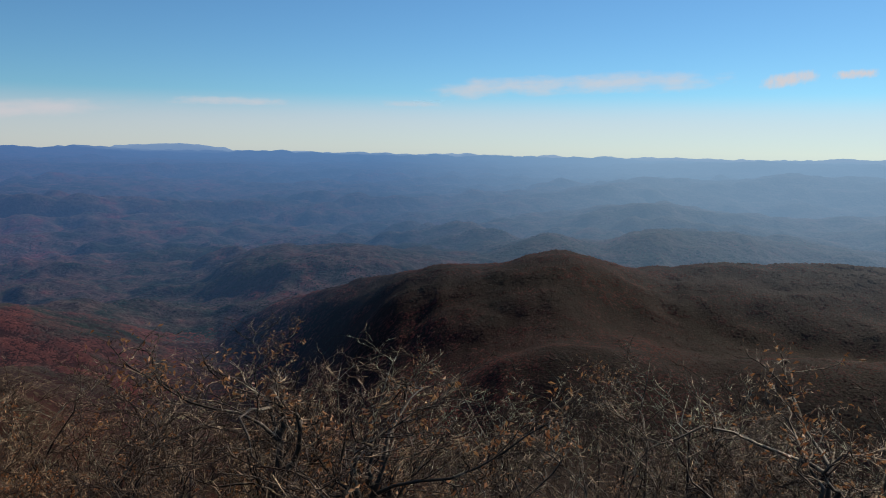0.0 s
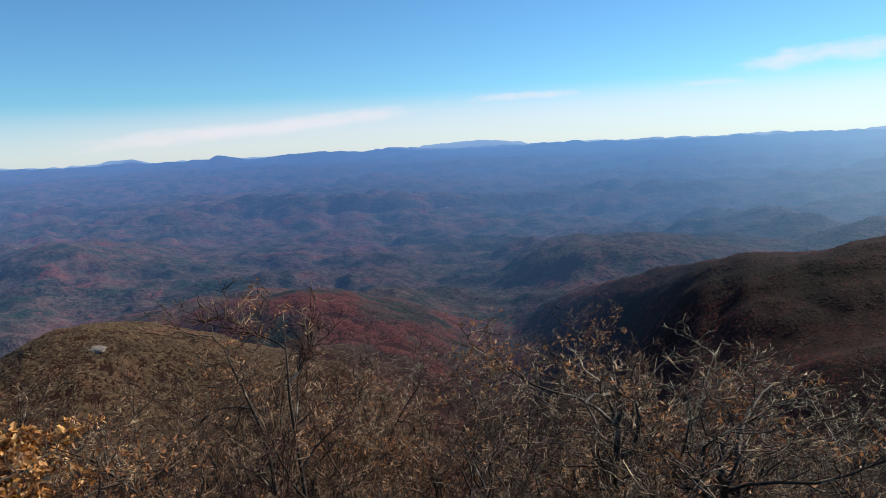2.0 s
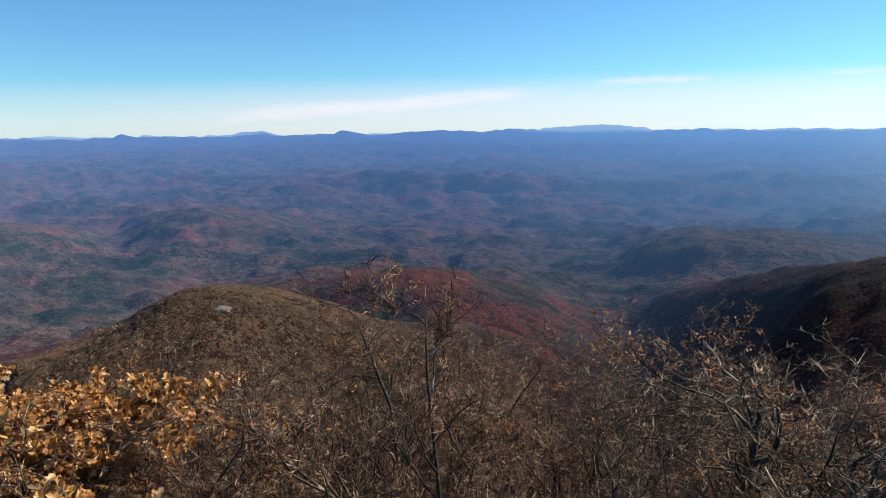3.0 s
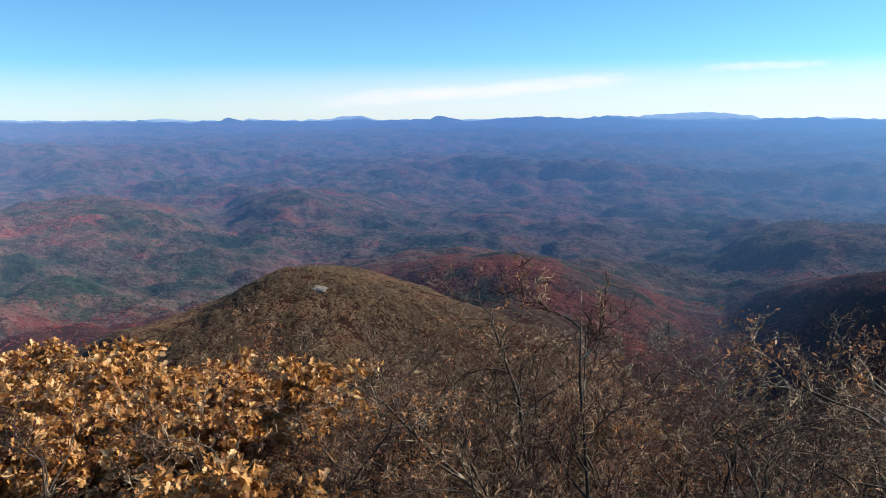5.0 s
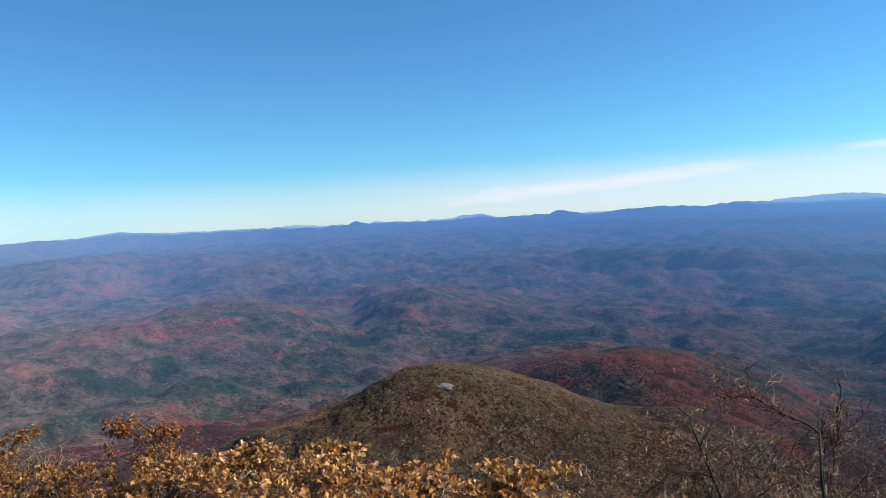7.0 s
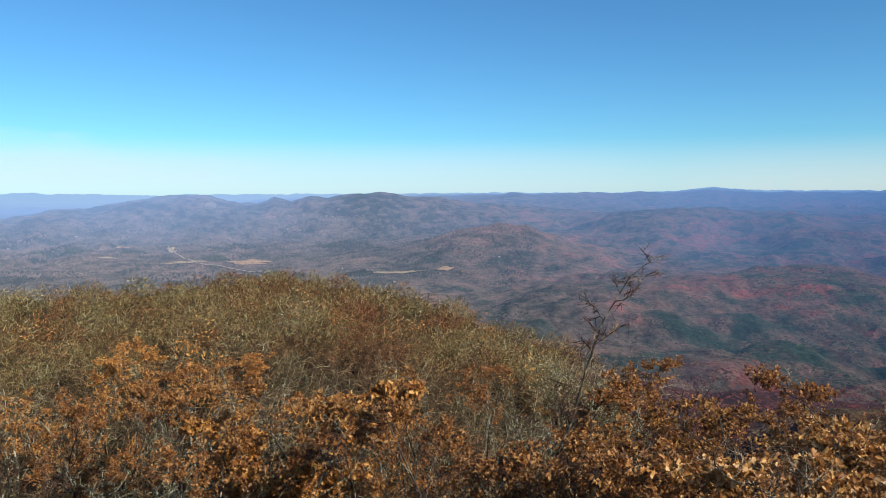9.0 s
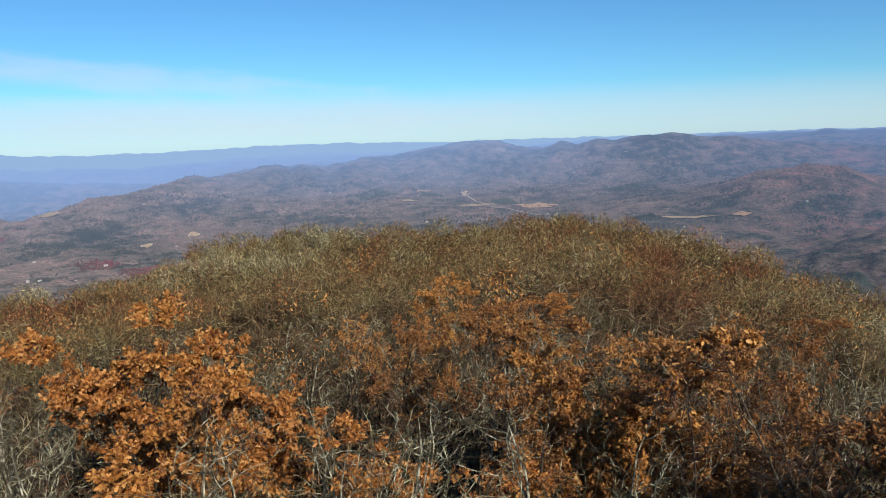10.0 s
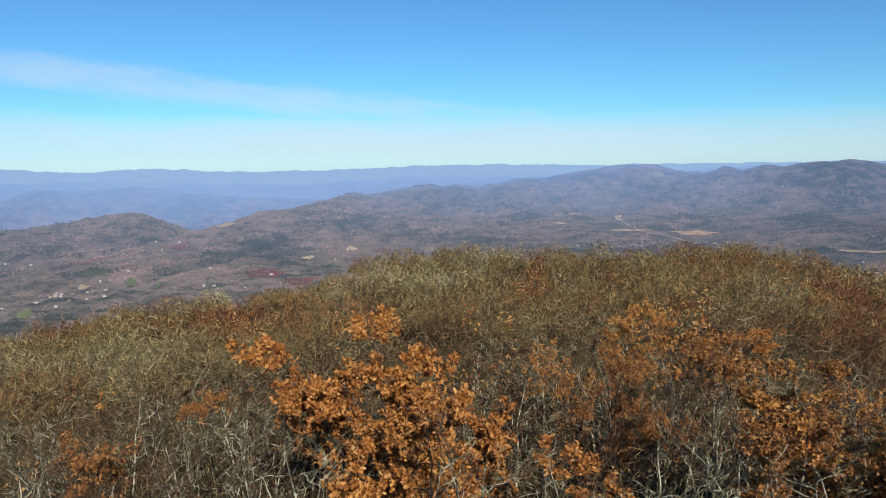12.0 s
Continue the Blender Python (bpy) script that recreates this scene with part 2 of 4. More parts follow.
# near-black: the shade of gaps between trees is put into this colour
shaded_under_mat = crown_material("undergrowth", (0.2, (0.008, 0.006, 0.004)), (0.5, (0.017, 0.012, 0.006)), (0.9, (0.027, 0.016, 0.008)), patch=0.08)
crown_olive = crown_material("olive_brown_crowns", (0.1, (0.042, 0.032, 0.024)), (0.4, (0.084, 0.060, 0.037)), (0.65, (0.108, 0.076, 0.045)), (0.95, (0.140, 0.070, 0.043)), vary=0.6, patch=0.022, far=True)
# darkened so the scrub passes for shaded gaps between the twig crowns
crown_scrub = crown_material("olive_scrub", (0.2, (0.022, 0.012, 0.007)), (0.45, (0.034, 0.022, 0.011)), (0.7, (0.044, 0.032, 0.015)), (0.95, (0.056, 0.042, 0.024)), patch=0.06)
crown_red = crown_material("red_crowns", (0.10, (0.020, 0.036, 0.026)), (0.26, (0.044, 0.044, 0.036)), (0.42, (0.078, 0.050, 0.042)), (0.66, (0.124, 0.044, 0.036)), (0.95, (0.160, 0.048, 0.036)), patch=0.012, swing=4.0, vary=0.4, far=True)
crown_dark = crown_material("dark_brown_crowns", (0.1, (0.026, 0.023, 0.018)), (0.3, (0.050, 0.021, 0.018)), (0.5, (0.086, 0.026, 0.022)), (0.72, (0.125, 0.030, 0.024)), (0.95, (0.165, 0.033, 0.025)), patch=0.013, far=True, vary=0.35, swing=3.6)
bark_grey = bark_material("grey_lichened_bark", (0.012, 0.009, 0.006), (0.052, 0.038, 0.028), (0.28, 0.24, 0.18), 0.61)
bark_dark = bark_material("dark_bark", (0.014, 0.010, 0.008), (0.060, 0.045, 0.033), (0.28, 0.235, 0.175), 0.615)
bark_pale = bark_material("pale_bark", (0.035, 0.029, 0.020), (0.13, 0.112, 0.08), (0.40, 0.38, 0.29), 0.53)
twig_brown = bark_material("brown_twigs", (0.012, 0.008, 0.005), (0.074, 0.039, 0.022), (0.36, 0.26, 0.17), 0.595, 8.0)
twig_pale = bark_material("lichened_twigs", (0.028, 0.024, 0.013), (0.115, 0.096, 0.052), (0.40, 0.39, 0.27), 0.565, 7.0)
twig_red = bark_material("reddish_twigs", (0.016, 0.008, 0.006), (0.080, 0.034, 0.020), (0.38, 0.25, 0.15), 0.595, 8.0)
# lighter copy of the brown twigs: sunlight on them put into the colour
twig_sunlit = bark_material("sunlit_twigs", (0.024, 0.014, 0.008), (0.150, 0.088, 0.050), (0.44, 0.33, 0.22), 0.575, 8.0)
leaf_gold = leaf_material("golden_dead_leaves", (0.0, (0.15, 0.055, 0.016)), (0.35, (0.40, 0.19, 0.048)), (0.7, (0.58, 0.33, 0.105)), (1.0, (0.76, 0.54, 0.28)), redder=0.25)
leaf_rust = leaf_material("orange_dead_leaves", (0.0, (0.12, 0.038, 0.010)), (0.5, (0.41, 0.172, 0.036)), (1.0, (0.70, 0.40, 0.13)), redder=0.4)
leaf_tawny = leaf_material("tawny_dead_leaves", (0.0, (0.095, 0.033, 0.011)), (0.5, (0.27, 0.115, 0.028)), (1.0, (0.50, 0.28, 0.10)))
leaf_brown = leaf_material("brown_dead_leaves", (0.0, (0.16, 0.065, 0.03)), (0.6, (0.33, 0.15, 0.06)), (1.0, (0.46, 0.27, 0.12)))
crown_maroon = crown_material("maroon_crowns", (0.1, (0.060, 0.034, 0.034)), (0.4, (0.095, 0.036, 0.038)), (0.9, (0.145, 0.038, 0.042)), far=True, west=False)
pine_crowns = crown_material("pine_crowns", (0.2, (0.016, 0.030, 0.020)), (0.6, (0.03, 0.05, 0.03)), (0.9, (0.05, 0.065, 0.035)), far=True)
rock_mat = plain_material("pale_rock", (0.21, 0.185, 0.16), 0.9, 0.6)

# ---- the land: summit, hills, valley and far ranges in one form ----
HILLS, RIDGES = [], []


def valley_floor(r):
    return np.interp(r, [0, 350, 900, 1500, 2200, 3000, 3800, 4400, 4800], [-160, -160, -168, -172, -153, -102, -58, -47, -44])


# slope of the summit and how far it reaches before it falls off, by bearing
FALL = [.25, .2, .12, .12, .13, .14, .092, .069, .066, .08, .07, .076, .116, .118, .122, .25]
BROW = [40, 20, 12, 12, 22, 62, 88, 95, 95, 90, 95, 95, 85, 80, 80, 40]


def summit(az, r):
    az = (np.asarray(az) + 180) % 360 - 180
    stops = [-180, -150, -60, 62, 74, 84, 92, 100, 108, 115, 122, 129, 137, 145, 155, 180]
    soft = (-4, -2, 0, 2, 4)
    fall = sum(np.interp(az + s, stops, FALL) for s in soft) / 5
    brow = sum(np.interp(az + s, stops, BROW) for s in soft) / 5
    return -EYE - fall * np.minimum(r, brow) - 0.5 * np.maximum(r - brow, 0)


def bare_land(az, r):
    low_plain = 75 * smooth(az, 127, 137) * smooth(r, 1800, 2300) * (1 - smooth(r, 3600, 4300))
    a, b = summit(az, r), valley_floor(r) - low_plain
    return np.maximum(a, b) + 6.0 * np.exp(-np.abs(a - b) / 12.0) * smooth(r, 150, 300)


def hill(az, el, r, left, right, deep, peak=2.0):
    """A hill whose top shows at that azimuth and elevation, r metres off; its breadths to either side and in depth."""
    HILLS.append((az, r, r * math.tan(radians(el)) - float(bare_land(az, r)), left, right, deep, peak))


def ridge(near, far, peak, *crest, soft=0.5, end=4.0):
    """A ridge along a crest of (azimuth, elevation, distance), its slope's breadth on the near side and the far side."""
    crest = np.array(sorted(crest), float)
    RIDGES.append((near, far, peak, crest, soft, end))


def ridge_rise(az, r, near, far, peak, crest, soft, end):
    """Height that one ridge adds, and how much of it is left there."""
    el, d = 0.0, 0.0
    for step in (-1.0, -0.5, 0.0, 0.5, 1.0):
        el = el + np.interp(az + step * soft, crest[:, 0], crest[:, 1]) / 5
        d = d + np.interp(az + step * 4 * soft, crest[:, 0], crest[:, 2]) / 5
    out = np.maximum(np.maximum(crest[0, 0] - az, az - crest[-1, 0]), 0) / end
    el = el - np.interp(d, [420, 470, 600, 1300, 2700, 3500], [0.05, 0.2, 0.45, 0.33, 0.14, 0.1])       # room for the woods and folds on top
    h = np.maximum(d * np.tan(np.radians(el)) - bare_land(az, d), 0)
    off = r - d
    u = np.abs(off) / np.where(off < 0, near, far)
    left = np.exp(-0.5 * u**peak) * np.exp(-0.5 * out**2) * smooth(r, 170, 300)
    return h * left, left


def rise(az, r):
    """Height that the hills and ridges add, and how near their crests are, from 0 to 1."""
    shape = np.broadcast(az, r).shape
    best, near_crest = np.zeros(shape), np.zeros(shape)
    for a, d, h, left, right, deep, peak in HILLS:
        off = (np.asarray(az) - a + 180) % 360 - 180
        t = np.radians(off) * d
        u = np.abs(t) / np.where(t > 0, left, right)
        v = np.abs(r - d) / deep
        share = np.exp(-0.5 * (u * u + v * v) ** (peak / 2))
        best = (best**8 + (max(h, 0.0) * share)**8) ** (1 / 8)
        near_crest = np.maximum(near_crest, share)
    for one in RIDGES:
        add, share = ridge_rise(az, r, *one)
        best = (best**8 + add**8) ** (1 / 8)
        near_crest = np.maximum(near_crest, share)
    return best, near_crest


def true_reach(r):
    """The land is drawn in towards the summit with distance; this is how far off it truly lies, in kilometres."""
    return r * (2.0 + r / 1000.0) / 1000.0


def relief(az, r, calm):
    """Rounded spurs and branching hollows of one true size, seen ever smaller with distance."""
    reach = true_reach(r)
    x, y = np.sin(np.radians(30 - az)) * reach * 0.5, np.cos(np.radians(30 - az)) * reach
    wx, wy = fbm(x * 0.5, y * 0.5, 31, 3) * 1.6, fbm(x * 0.5, y * 0.5, 36, 3) * 1.6
    broad = np.abs(2 * fbm(x * 0.42 + wx, y * 0.42 + wy, 7, 2) - 1)
    spur = np.abs(2 * fbm(x * 1.15 + wx, y * 1.15 + wy, 17, 3) - 1)
    fine = np.abs(2 * fbm(x * 4.3 + wx, y * 3.0 + wy, 23, 2) - 1)
    shrink = r / np.maximum(reach, 0.001) / 1000.0
    high = 120 * (broad - 0.22) + 165 * (spur - 0.24) * (0.6 + 1.2 * np.minimum(broad, 0.5)) + 85 * (fine - 0.25)
    return high * shrink * (0.75 + 0.3 * smooth(r, 900, 1500)) * smooth(r, 580, 820) * (1 - 0.7 * calm**3) * (1 - 0.35 * smooth(r, 2800, 3600)) * (1 - 0.4 * smooth(az, 58, 70) - 0.36 * smooth(az, 80, 92))


def land(az, r):
    """Ground height in the world."""
    az, r = np.asarray(az, float), np.asarray(r, float)
    x, y = -np.sin(np.radians(az)) * r, np.cos(np.radians(az)) * r
    rough = 0.5 * (fbm(x / 5, y / 5, 3, 3) - 0.5) * smooth(r, 2, 12) + 8 * (fbm(x / 60, y / 60, 9, 4) - 0.5) * smooth(r, 150, 330)
    gully = 14 * (np.abs(2 * fbm(x / 82 + 3, y / 82, 61, 3) - 1) - 0.25) * smooth(r, 260, 420) * (1 - smooth(r, 800, 1200))
    crest = 13 * (fbm(az * 1.1, r / 300, 41, 4) - 0.5) * smooth(r, 2600, 3600)
    canopy = r * (0.0035 + 0.0035 * smooth(r, 600, 1000) + 0.001 * smooth(az, 60, 90)) * (fbm(az / 1.1, np.log(np.maximum(r, 1)) * 30, 71, 2) - 0.5) * smooth(r, 250, 350) * (1 - 0.6 * smooth(r, 2300, 3400))
    farmland = smooth(az, 88, 94) * (1 - smooth(az, 114, 118)) * smooth(r, 1100, 1250) * (1 - smooth(r, 1900, 2100))
    canopy = canopy * (1 - 0.8 * farmland)
    up, calm = rise(az, r)
    return EYE + bare_land(az, r) + up + relief(az, r, calm) * (1 - 0.5 * farmland) + rough + gully * (1 - 0.65 * calm**4) + crest + canopy


# knobs below the summit: the olive knob with a bare rock, the red hill, the long dark ridge
ridge(78, 90, 2.0, (61, -16, 400), (57.5, -14.5, 405), (54.5, -13.05, 412), (51.8, -11.75, 418), (48.9, -11.25, 420), (46.6, -11.6, 420), (42.6, -13.0, 425), (39.3, -14.2, 430), (35.9, -15.3, 430), (32, -16.5, 420), soft=0.8)
ridge(85, 110, 2.2, (47, -12.0, 650), (43.2, -11.45, 640), (39.3, -11.05, 615), (35.9, -10.75, 600), (33.5, -10.7, 595), (29.9, -11.15, 590), (27, -12.2, 585), (23.5, -13.2, 590), (21.7, -14.2, 590), (18, -15.5, 580))
ridge(96, 110, 2.7, (23, -14.9, 690), (18, -14.2, 650), (16.2, -13.8, 625), (12.4, -12.3, 580), (9.3, -11.2, 540), (6.2, -10.35, 505), (3.4, -10.45, 480), (0.5, -10.6, 455), end=3.5)
ridge(170, 120, 2.0, (2, -10.2, 470), (0, -9.4, 465), (-3, -8.9, 455), (-5.9, -8.55, 450), (-9.1, -7.95, 450), (-13.1, -8.2, 470), (-17.2, -8.35, 490), (-21.4, -7.6, 520), (-27.3, -7.3, 540), (-34, -7.3, 560), (-44, -7.7, 560), end=4.5)
ridge(60, 70, 2.0, (-6, -16.3, 290), (-10, -15, 300), (-15, -14.4, 320), (-21, -14.6, 340), (-29, -13.6, 350), (-42, -13, 360))
# hills in the valley
ridge(130, 150, 3.2, (23, -9.8, 1090), (20, -9.3, 1040), (18.1, -8.95, 1000), (15, -7.9, 940), (12.4, -7.45, 900), (9.8, -7.55, 880), (6.8, -7.45, 880), (0, -7.75, 930), (-4, -8.3, 960))
ridge(130, 150, 2.4, (0, -7.9, 1060), (-3.8, -7.08, 1050), (-8.2, -5.95, 1040), (-12.2, -6.45, 1080), (-14.4, -5.7, 1110), (-16.5, -5.22, 1140), (-18.4, -5.3, 1150), (-22.3, -5.4, 1190), (-24.8, -5.9, 1230), (-34, -6.3, 1300))
ridge(190, 200, 2.2, (-8, -5.0, 1600), (-10.7, -4.5, 1620), (-13.7, -3.72, 1650), (-16.7, -3.45, 1680), (-20.2, -4.0, 1720), (-27, -4.3, 1750), (-36, -4.0, 1800))
ridge(210, 220, 2.2, (0, -4.3, 1850), (-2.8, -3.9, 1920), (-5.8, -3.4, 1990), (-8.3, -2.95, 2060), (-12, -2.36, 2180), (-15.8, -1.92, 2270), (-22.1, -1.8, 2400), (-25.6, -1.38, 2440), (-27.1, -1.7, 2460), (-29.3, -1.48, 2480), (-38, -1.6, 2500))
ridge(230, 230, 2.2, (-12, -1.2, 3250), (-16.8, -0.72, 3300), (-22, -0.52, 3350), (-26, -0.72, 3350), (-29.3, -0.55, 3350), (-40, -0.5, 3350))
ridge(140, 190, 2.2, (59, -8.2, 1420), (55.3, -7.0, 1380), (53.2, -5.98, 1340), (50.7, -5.58, 1300), (48.2, -5.8, 1290), (44.5, -6.55, 1300), (40.8, -7.1, 1330), (35, -7.8, 1380))
ridge(130, 180, 2.2, (80, -7.4, 1050), (74, -6.7, 1100), (70, -6.2, 1150), (66.8, -5.9, 1180), (64.6, -5.6, 1200), (62.5, -5.58, 1210), (59.9, -6.05, 1230), (56.9, -6.9, 1270), (53, -7.8, 1320))
ridge(170, 240, 2.0, (95, -4.9, 1600), (92, -4.0, 1650), (89.6, -3.1, 1680), (86.7, -2.7, 1700), (84.4, -3.0, 1700), (81.5, -4.2, 1680), (77, -5.6, 1640))
ridge(230, 260, 2.6, (84, -3.4, 2500), (80, -2.5, 2480), (78.2, -2.1, 2420), (76.3, -1.8, 2330), (74, -1.7, 2330), (72, -1.5, 2450), (69, -1.8, 2500), (65.9, -2.1, 2350), (63.5, -2.6, 2250), (60, -2.5, 2400), (55, -2.3, 2600))
ridge(200, 220, 2.2, (44, -3.6, 2050), (39, -3.2, 2150), (35, -3.3, 2200), (30, -3.0, 2250), (24, -2.7, 2400), (18, -2.9, 2400), (10, -3.1, 2250), (3, -3.6, 2150))
ridge(210, 230, 2.2, (58, -1.7, 2900), (50, -1.5, 3000), (42, -1.65, 2950), (33, -1.35, 3100), (26, -1.5, 3050), (17, -1.25, 3200), (8, -1.45, 3100), (0, -1.2, 3250), (-10, -1.3, 3200))
# the long ridge that falls away to the blue plain
ridge(190, 260, 2.2, (146, -5.3, 1800), (143.3, -4.55, 1850), (140.1, -4.0, 1950), (137.8, -3.38, 2050), (135.6, -3.15, 2120), (133.6, -2.65, 2200), (131.5, -2.28, 2280), (129.8, -2.45, 2320), (127.5, -2.1, 2400),
      (126, -1.8, 2450), (124.4, -2.08, 2480), (123.5, -1.8, 2500), (121.8, -2.08, 2540), (119.2, -1.48, 2600), (116.9, -1.42, 2640), (113.7, -0.85, 2680), (112.4, -0.86, 2690), (110.5, -0.56, 2700), soft=0.12)
ridge(190, 260, 2.2, (110.5, -0.58, 2700), (109.5, -0.8, 2700), (108.5, -0.62, 2700), (107.1, -1.05, 2700), (105.3, -1.13, 2700), (103.9, -0.71, 2690), (102.6, -1.02, 2680), (101.2, -0.5, 2660), (99.6, -0.66, 2660),
      (97.5, -0.42, 2680), (95.7, -0.37, 2700), (94.1, -0.66, 2720), (91.1, -0.9, 2760), (88, -1.3, 2800), soft=0.12)
ridge(170, 190, 2.2, (162, -4.0, 1880), (156, -3.8, 1900), (153.5, -3.75, 1930), (151.2, -3.6, 1960), (148, -3.18, 2000), (145.8, -3.55, 2000), (144.1, -4.2, 1980), (141.5, -5.2, 1950))
ridge(170, 190, 2.0, (163, -2.3, 2850), (155.1, -2.0, 2880), (152.9, -1.25, 2950), (150.6, -1.5, 2980), (148.7, -1.45, 3000), (146.9, -1.3, 3020), (145.2, -1.6, 3000), (141, -2.2, 2950), (137, -2.5, 2900))
ridge(160, 180, 2.0, (160, -1.0, 3450), (150, -0.85, 3500), (143, -1.15, 3500), (137, -1.5, 3420), (131, -1.25, 3450), (126, -1.4, 3400))
# skyline
ridge(220, 220, 2.2, (91.5, -0.95, 3500), (87.5, -0.75, 3500), (85.9, -0.52, 3520), (84.1, -0.76, 3540), (81, -0.53, 3560), (77.9, -0.58, 3600), (76.8, -0.36, 3600), (74.1, -0.55, 3620), (71.7, -0.3, 3650), (68, -0.5, 3700), (60, -0.55, 3750), soft=0.35)
hill(71.4, -0.2, 4550, 120, 150, 260)
hill(62.0, -0.4, 4600, 330, 200, 200)
hill(54.35, -0.28, 4000, 24, 34, 200, 1.6)
hill(52.6, -0.62, 3950, 150, 160, 250)
hill(44.7, -0.22, 4550, 90, 60, 230)
hill(38.7, -0.18, 4000, 46, 60, 230)
hill(41.0, -0.5, 4050, 150, 150, 240)
hill(31.9, -0.32, 4100, 160, 200, 250)
hill(27.0, -0.4, 4150, 220, 200, 250)
hill(19.8, -0.08, 4650, 300, 260, 110, 4.0)
hill(12.0, -0.46, 4200, 200, 260, 220)
hill(5.8, -0.6, 4150, 140, 190, 220)
hill(-1.2, -0.68, 4100, 62, 75, 200)
hill(-12.4, -0.57, 4150, 260, 120, 200, 3.0)
hill(-18, -0.42, 4650, 220, 500, 120, 3.0)
hill(-33, -0.25, 4600, 400, 500, 130)
hill(122.5, -0.33, 4650, 600, 420, 110, 3.0)
hill(147.0, -0.15, 4500, 160, 300, 140)
hill(154.5, -0.03, 4450, 220, 260, 140)
hill(90.0, -0.62, 4500, 300, 300, 140)

AZ = np.concatenate([np.arange(-50, 172, 0.24), np.arange(172, 310, 3.0)])
RINGS = np.concatenate([[0.02, 0.6], np.geomspace(1.6, 140, 46), np.geomspace(146, 640, 86), np.geomspace(650, 4800, 230)])
NEAR, SPLIT = int(np.searchsorted(RINGS, 235)), int(np.searchsorted(RINGS, 640))


def sheet(name, rings, material):
    a, r = np.meshgrid(AZ, rings)
    z = land(a, r)
    verts = np.stack([-np.sin(np.radians(a)) * r, np.cos(np.radians(a)) * r, z], -1).reshape(-1, 3)
    n, m = len(AZ), len(rings)
    i, j = np.meshgrid(np.arange(m - 1), np.arange(n), indexing="ij")
    k = (j + 1) % n
    faces = np.stack([i * n + j, (i + 1) * n + j, (i + 1) * n + k, i * n + k], -1).reshape(-1, 4)[:, ::-1]
    return new(name, mesh_from(name, verts, faces, material))


tagged(sheet("ground", RINGS[:NEAR + 1], ground_mat), "leaf-strewn mountain top falling away to wooded knobs", "ground", kind="structure")
tagged(sheet("backdrop_hills", RINGS[NEAR:SPLIT + 1], hills_mat), "dark wooded knobs below the mountain top", "backdrop", kind="structure")
tagged(sheet("backdrop", RINGS[SPLIT:], valley_mat), "wide hazy valley of autumn woods rolling to blue ranges", "backdrop", kind="structure")


def meets(az, el):
    """How far off the line of sight at that azimuth and elevation meets the land beyond the summit."""
    r = np.geomspace(130, 4700, 900)
    z = land(np.full_like(r, az), r) - EYE
    up = np.nonzero(z >= r * math.tan(radians(el)))[0]
    return float(r[up[0]]) if len(up) else 4500.0


def spot(az, r, lift=0.0):
    w = way(az) * r
    return Vector((w.x, w.y, float(land(az, r)) + lift))


# ---- woods: crowns by the thousand ----
def woods(name, label, az, r, size, material, seed, stretch=1.0, m=5):
    """Ragged crowns of the given sizes at the given places, as one stuff."""
    rng = np.random.default_rng(seed)
    n = len(az)
    a = np.arange(m) * 2 * math.pi / m
    turn = rng.uniform(0, 6.28, (n, 1))
    def ring(radius, height, wild):
        q = a + turn
        rad = radius * rng.uniform(1 - wild, 1 + wild, (n, m))
        return np.stack([np.cos(q) * rad, np.sin(q) * rad, height * rng.uniform(1 - wild, 1 + wild, (n, m))], -1)
    rim = ring(1.0, -0.12, 0.3)
    top = np.stack([rng.uniform(-.35, .35, n), rng.uniform(-.35, .35, n), rng.uniform(0.6, 1.15, n)], -1)[:, None]
    local = np.concatenate([rim, top], 1) * size[:, None, None]
    local[..., 2] *= stretch
    x = (local[..., 0] - (np.sin(np.radians(az)) * r)[:, None]).ravel()
    y = (local[..., 1] + (np.cos(np.radians(az)) * r)[:, None]).ravel()
    z = land(np.degrees(np.arctan2(-x, y)), np.hypot(x, y)) + local[..., 2].ravel()
    verts = np.stack([x, y, z], -1)
    tri = [(k, (k + 1) % m, m) for k in range(m)]
    faces = (np.array(tri)[None] + (np.arange(n) * (m + 1))[:, None, None]).reshape(-1, 3)
    return tagged(new(name, mesh_from(name, verts, faces, material)), label, "woods", kind="stuff")


def strewn(n, az0, az1, r0, r1, seed):
    rng = np.random.default_rng(seed)
    return rng.uniform(az0, az1, n), np.exp(rng.uniform(math.log(r0), math.log(r1), n))


def on_ridge(az, r, k, least):
    return ridge_rise(az, r, *RIDGES[k])[1] > least


rng = np.random.default_rng(5)
az, r = strewn(120000, -40, 84, 240, 680, 11)
more = [strewn(22000, 20, 48, 480, 670, 13), strewn(22000, 34, 62, 310, 450, 14)]
az, r = np.concatenate([az, more[0][0], more[1][0]]), np.concatenate([r, more[0][1], more[1][1]])
knob, red = on_ridge(az, r, 0, 0.12), on_ridge(az, r, 1, 0.2) & (r > 500)
for name, label, mask, material, seed in (
        ("knob_woods", "olive-brown bare woods over the near knob", knob & ~red, crown_olive, 1),
        ("red_woods", "red and russet oak woods on the hill", red, crown_red, 2),
        ("dark_woods", "dark brown bare woods on the shaded hills", ~knob & ~red, crown_dark, 3)):
    a, d = az[mask], r[mask]
    woods(name, label, a, d, d * 0.0024 * rng.uniform(0.4, 1.3, len(a)), material, seed, 0.4, 4)
az, r = strewn(80000, -42, 170, 660, 1450, 12)
east, north = -np.sin(np.radians(az)) * true_reach(r), np.cos(np.radians(az)) * true_reach(r)
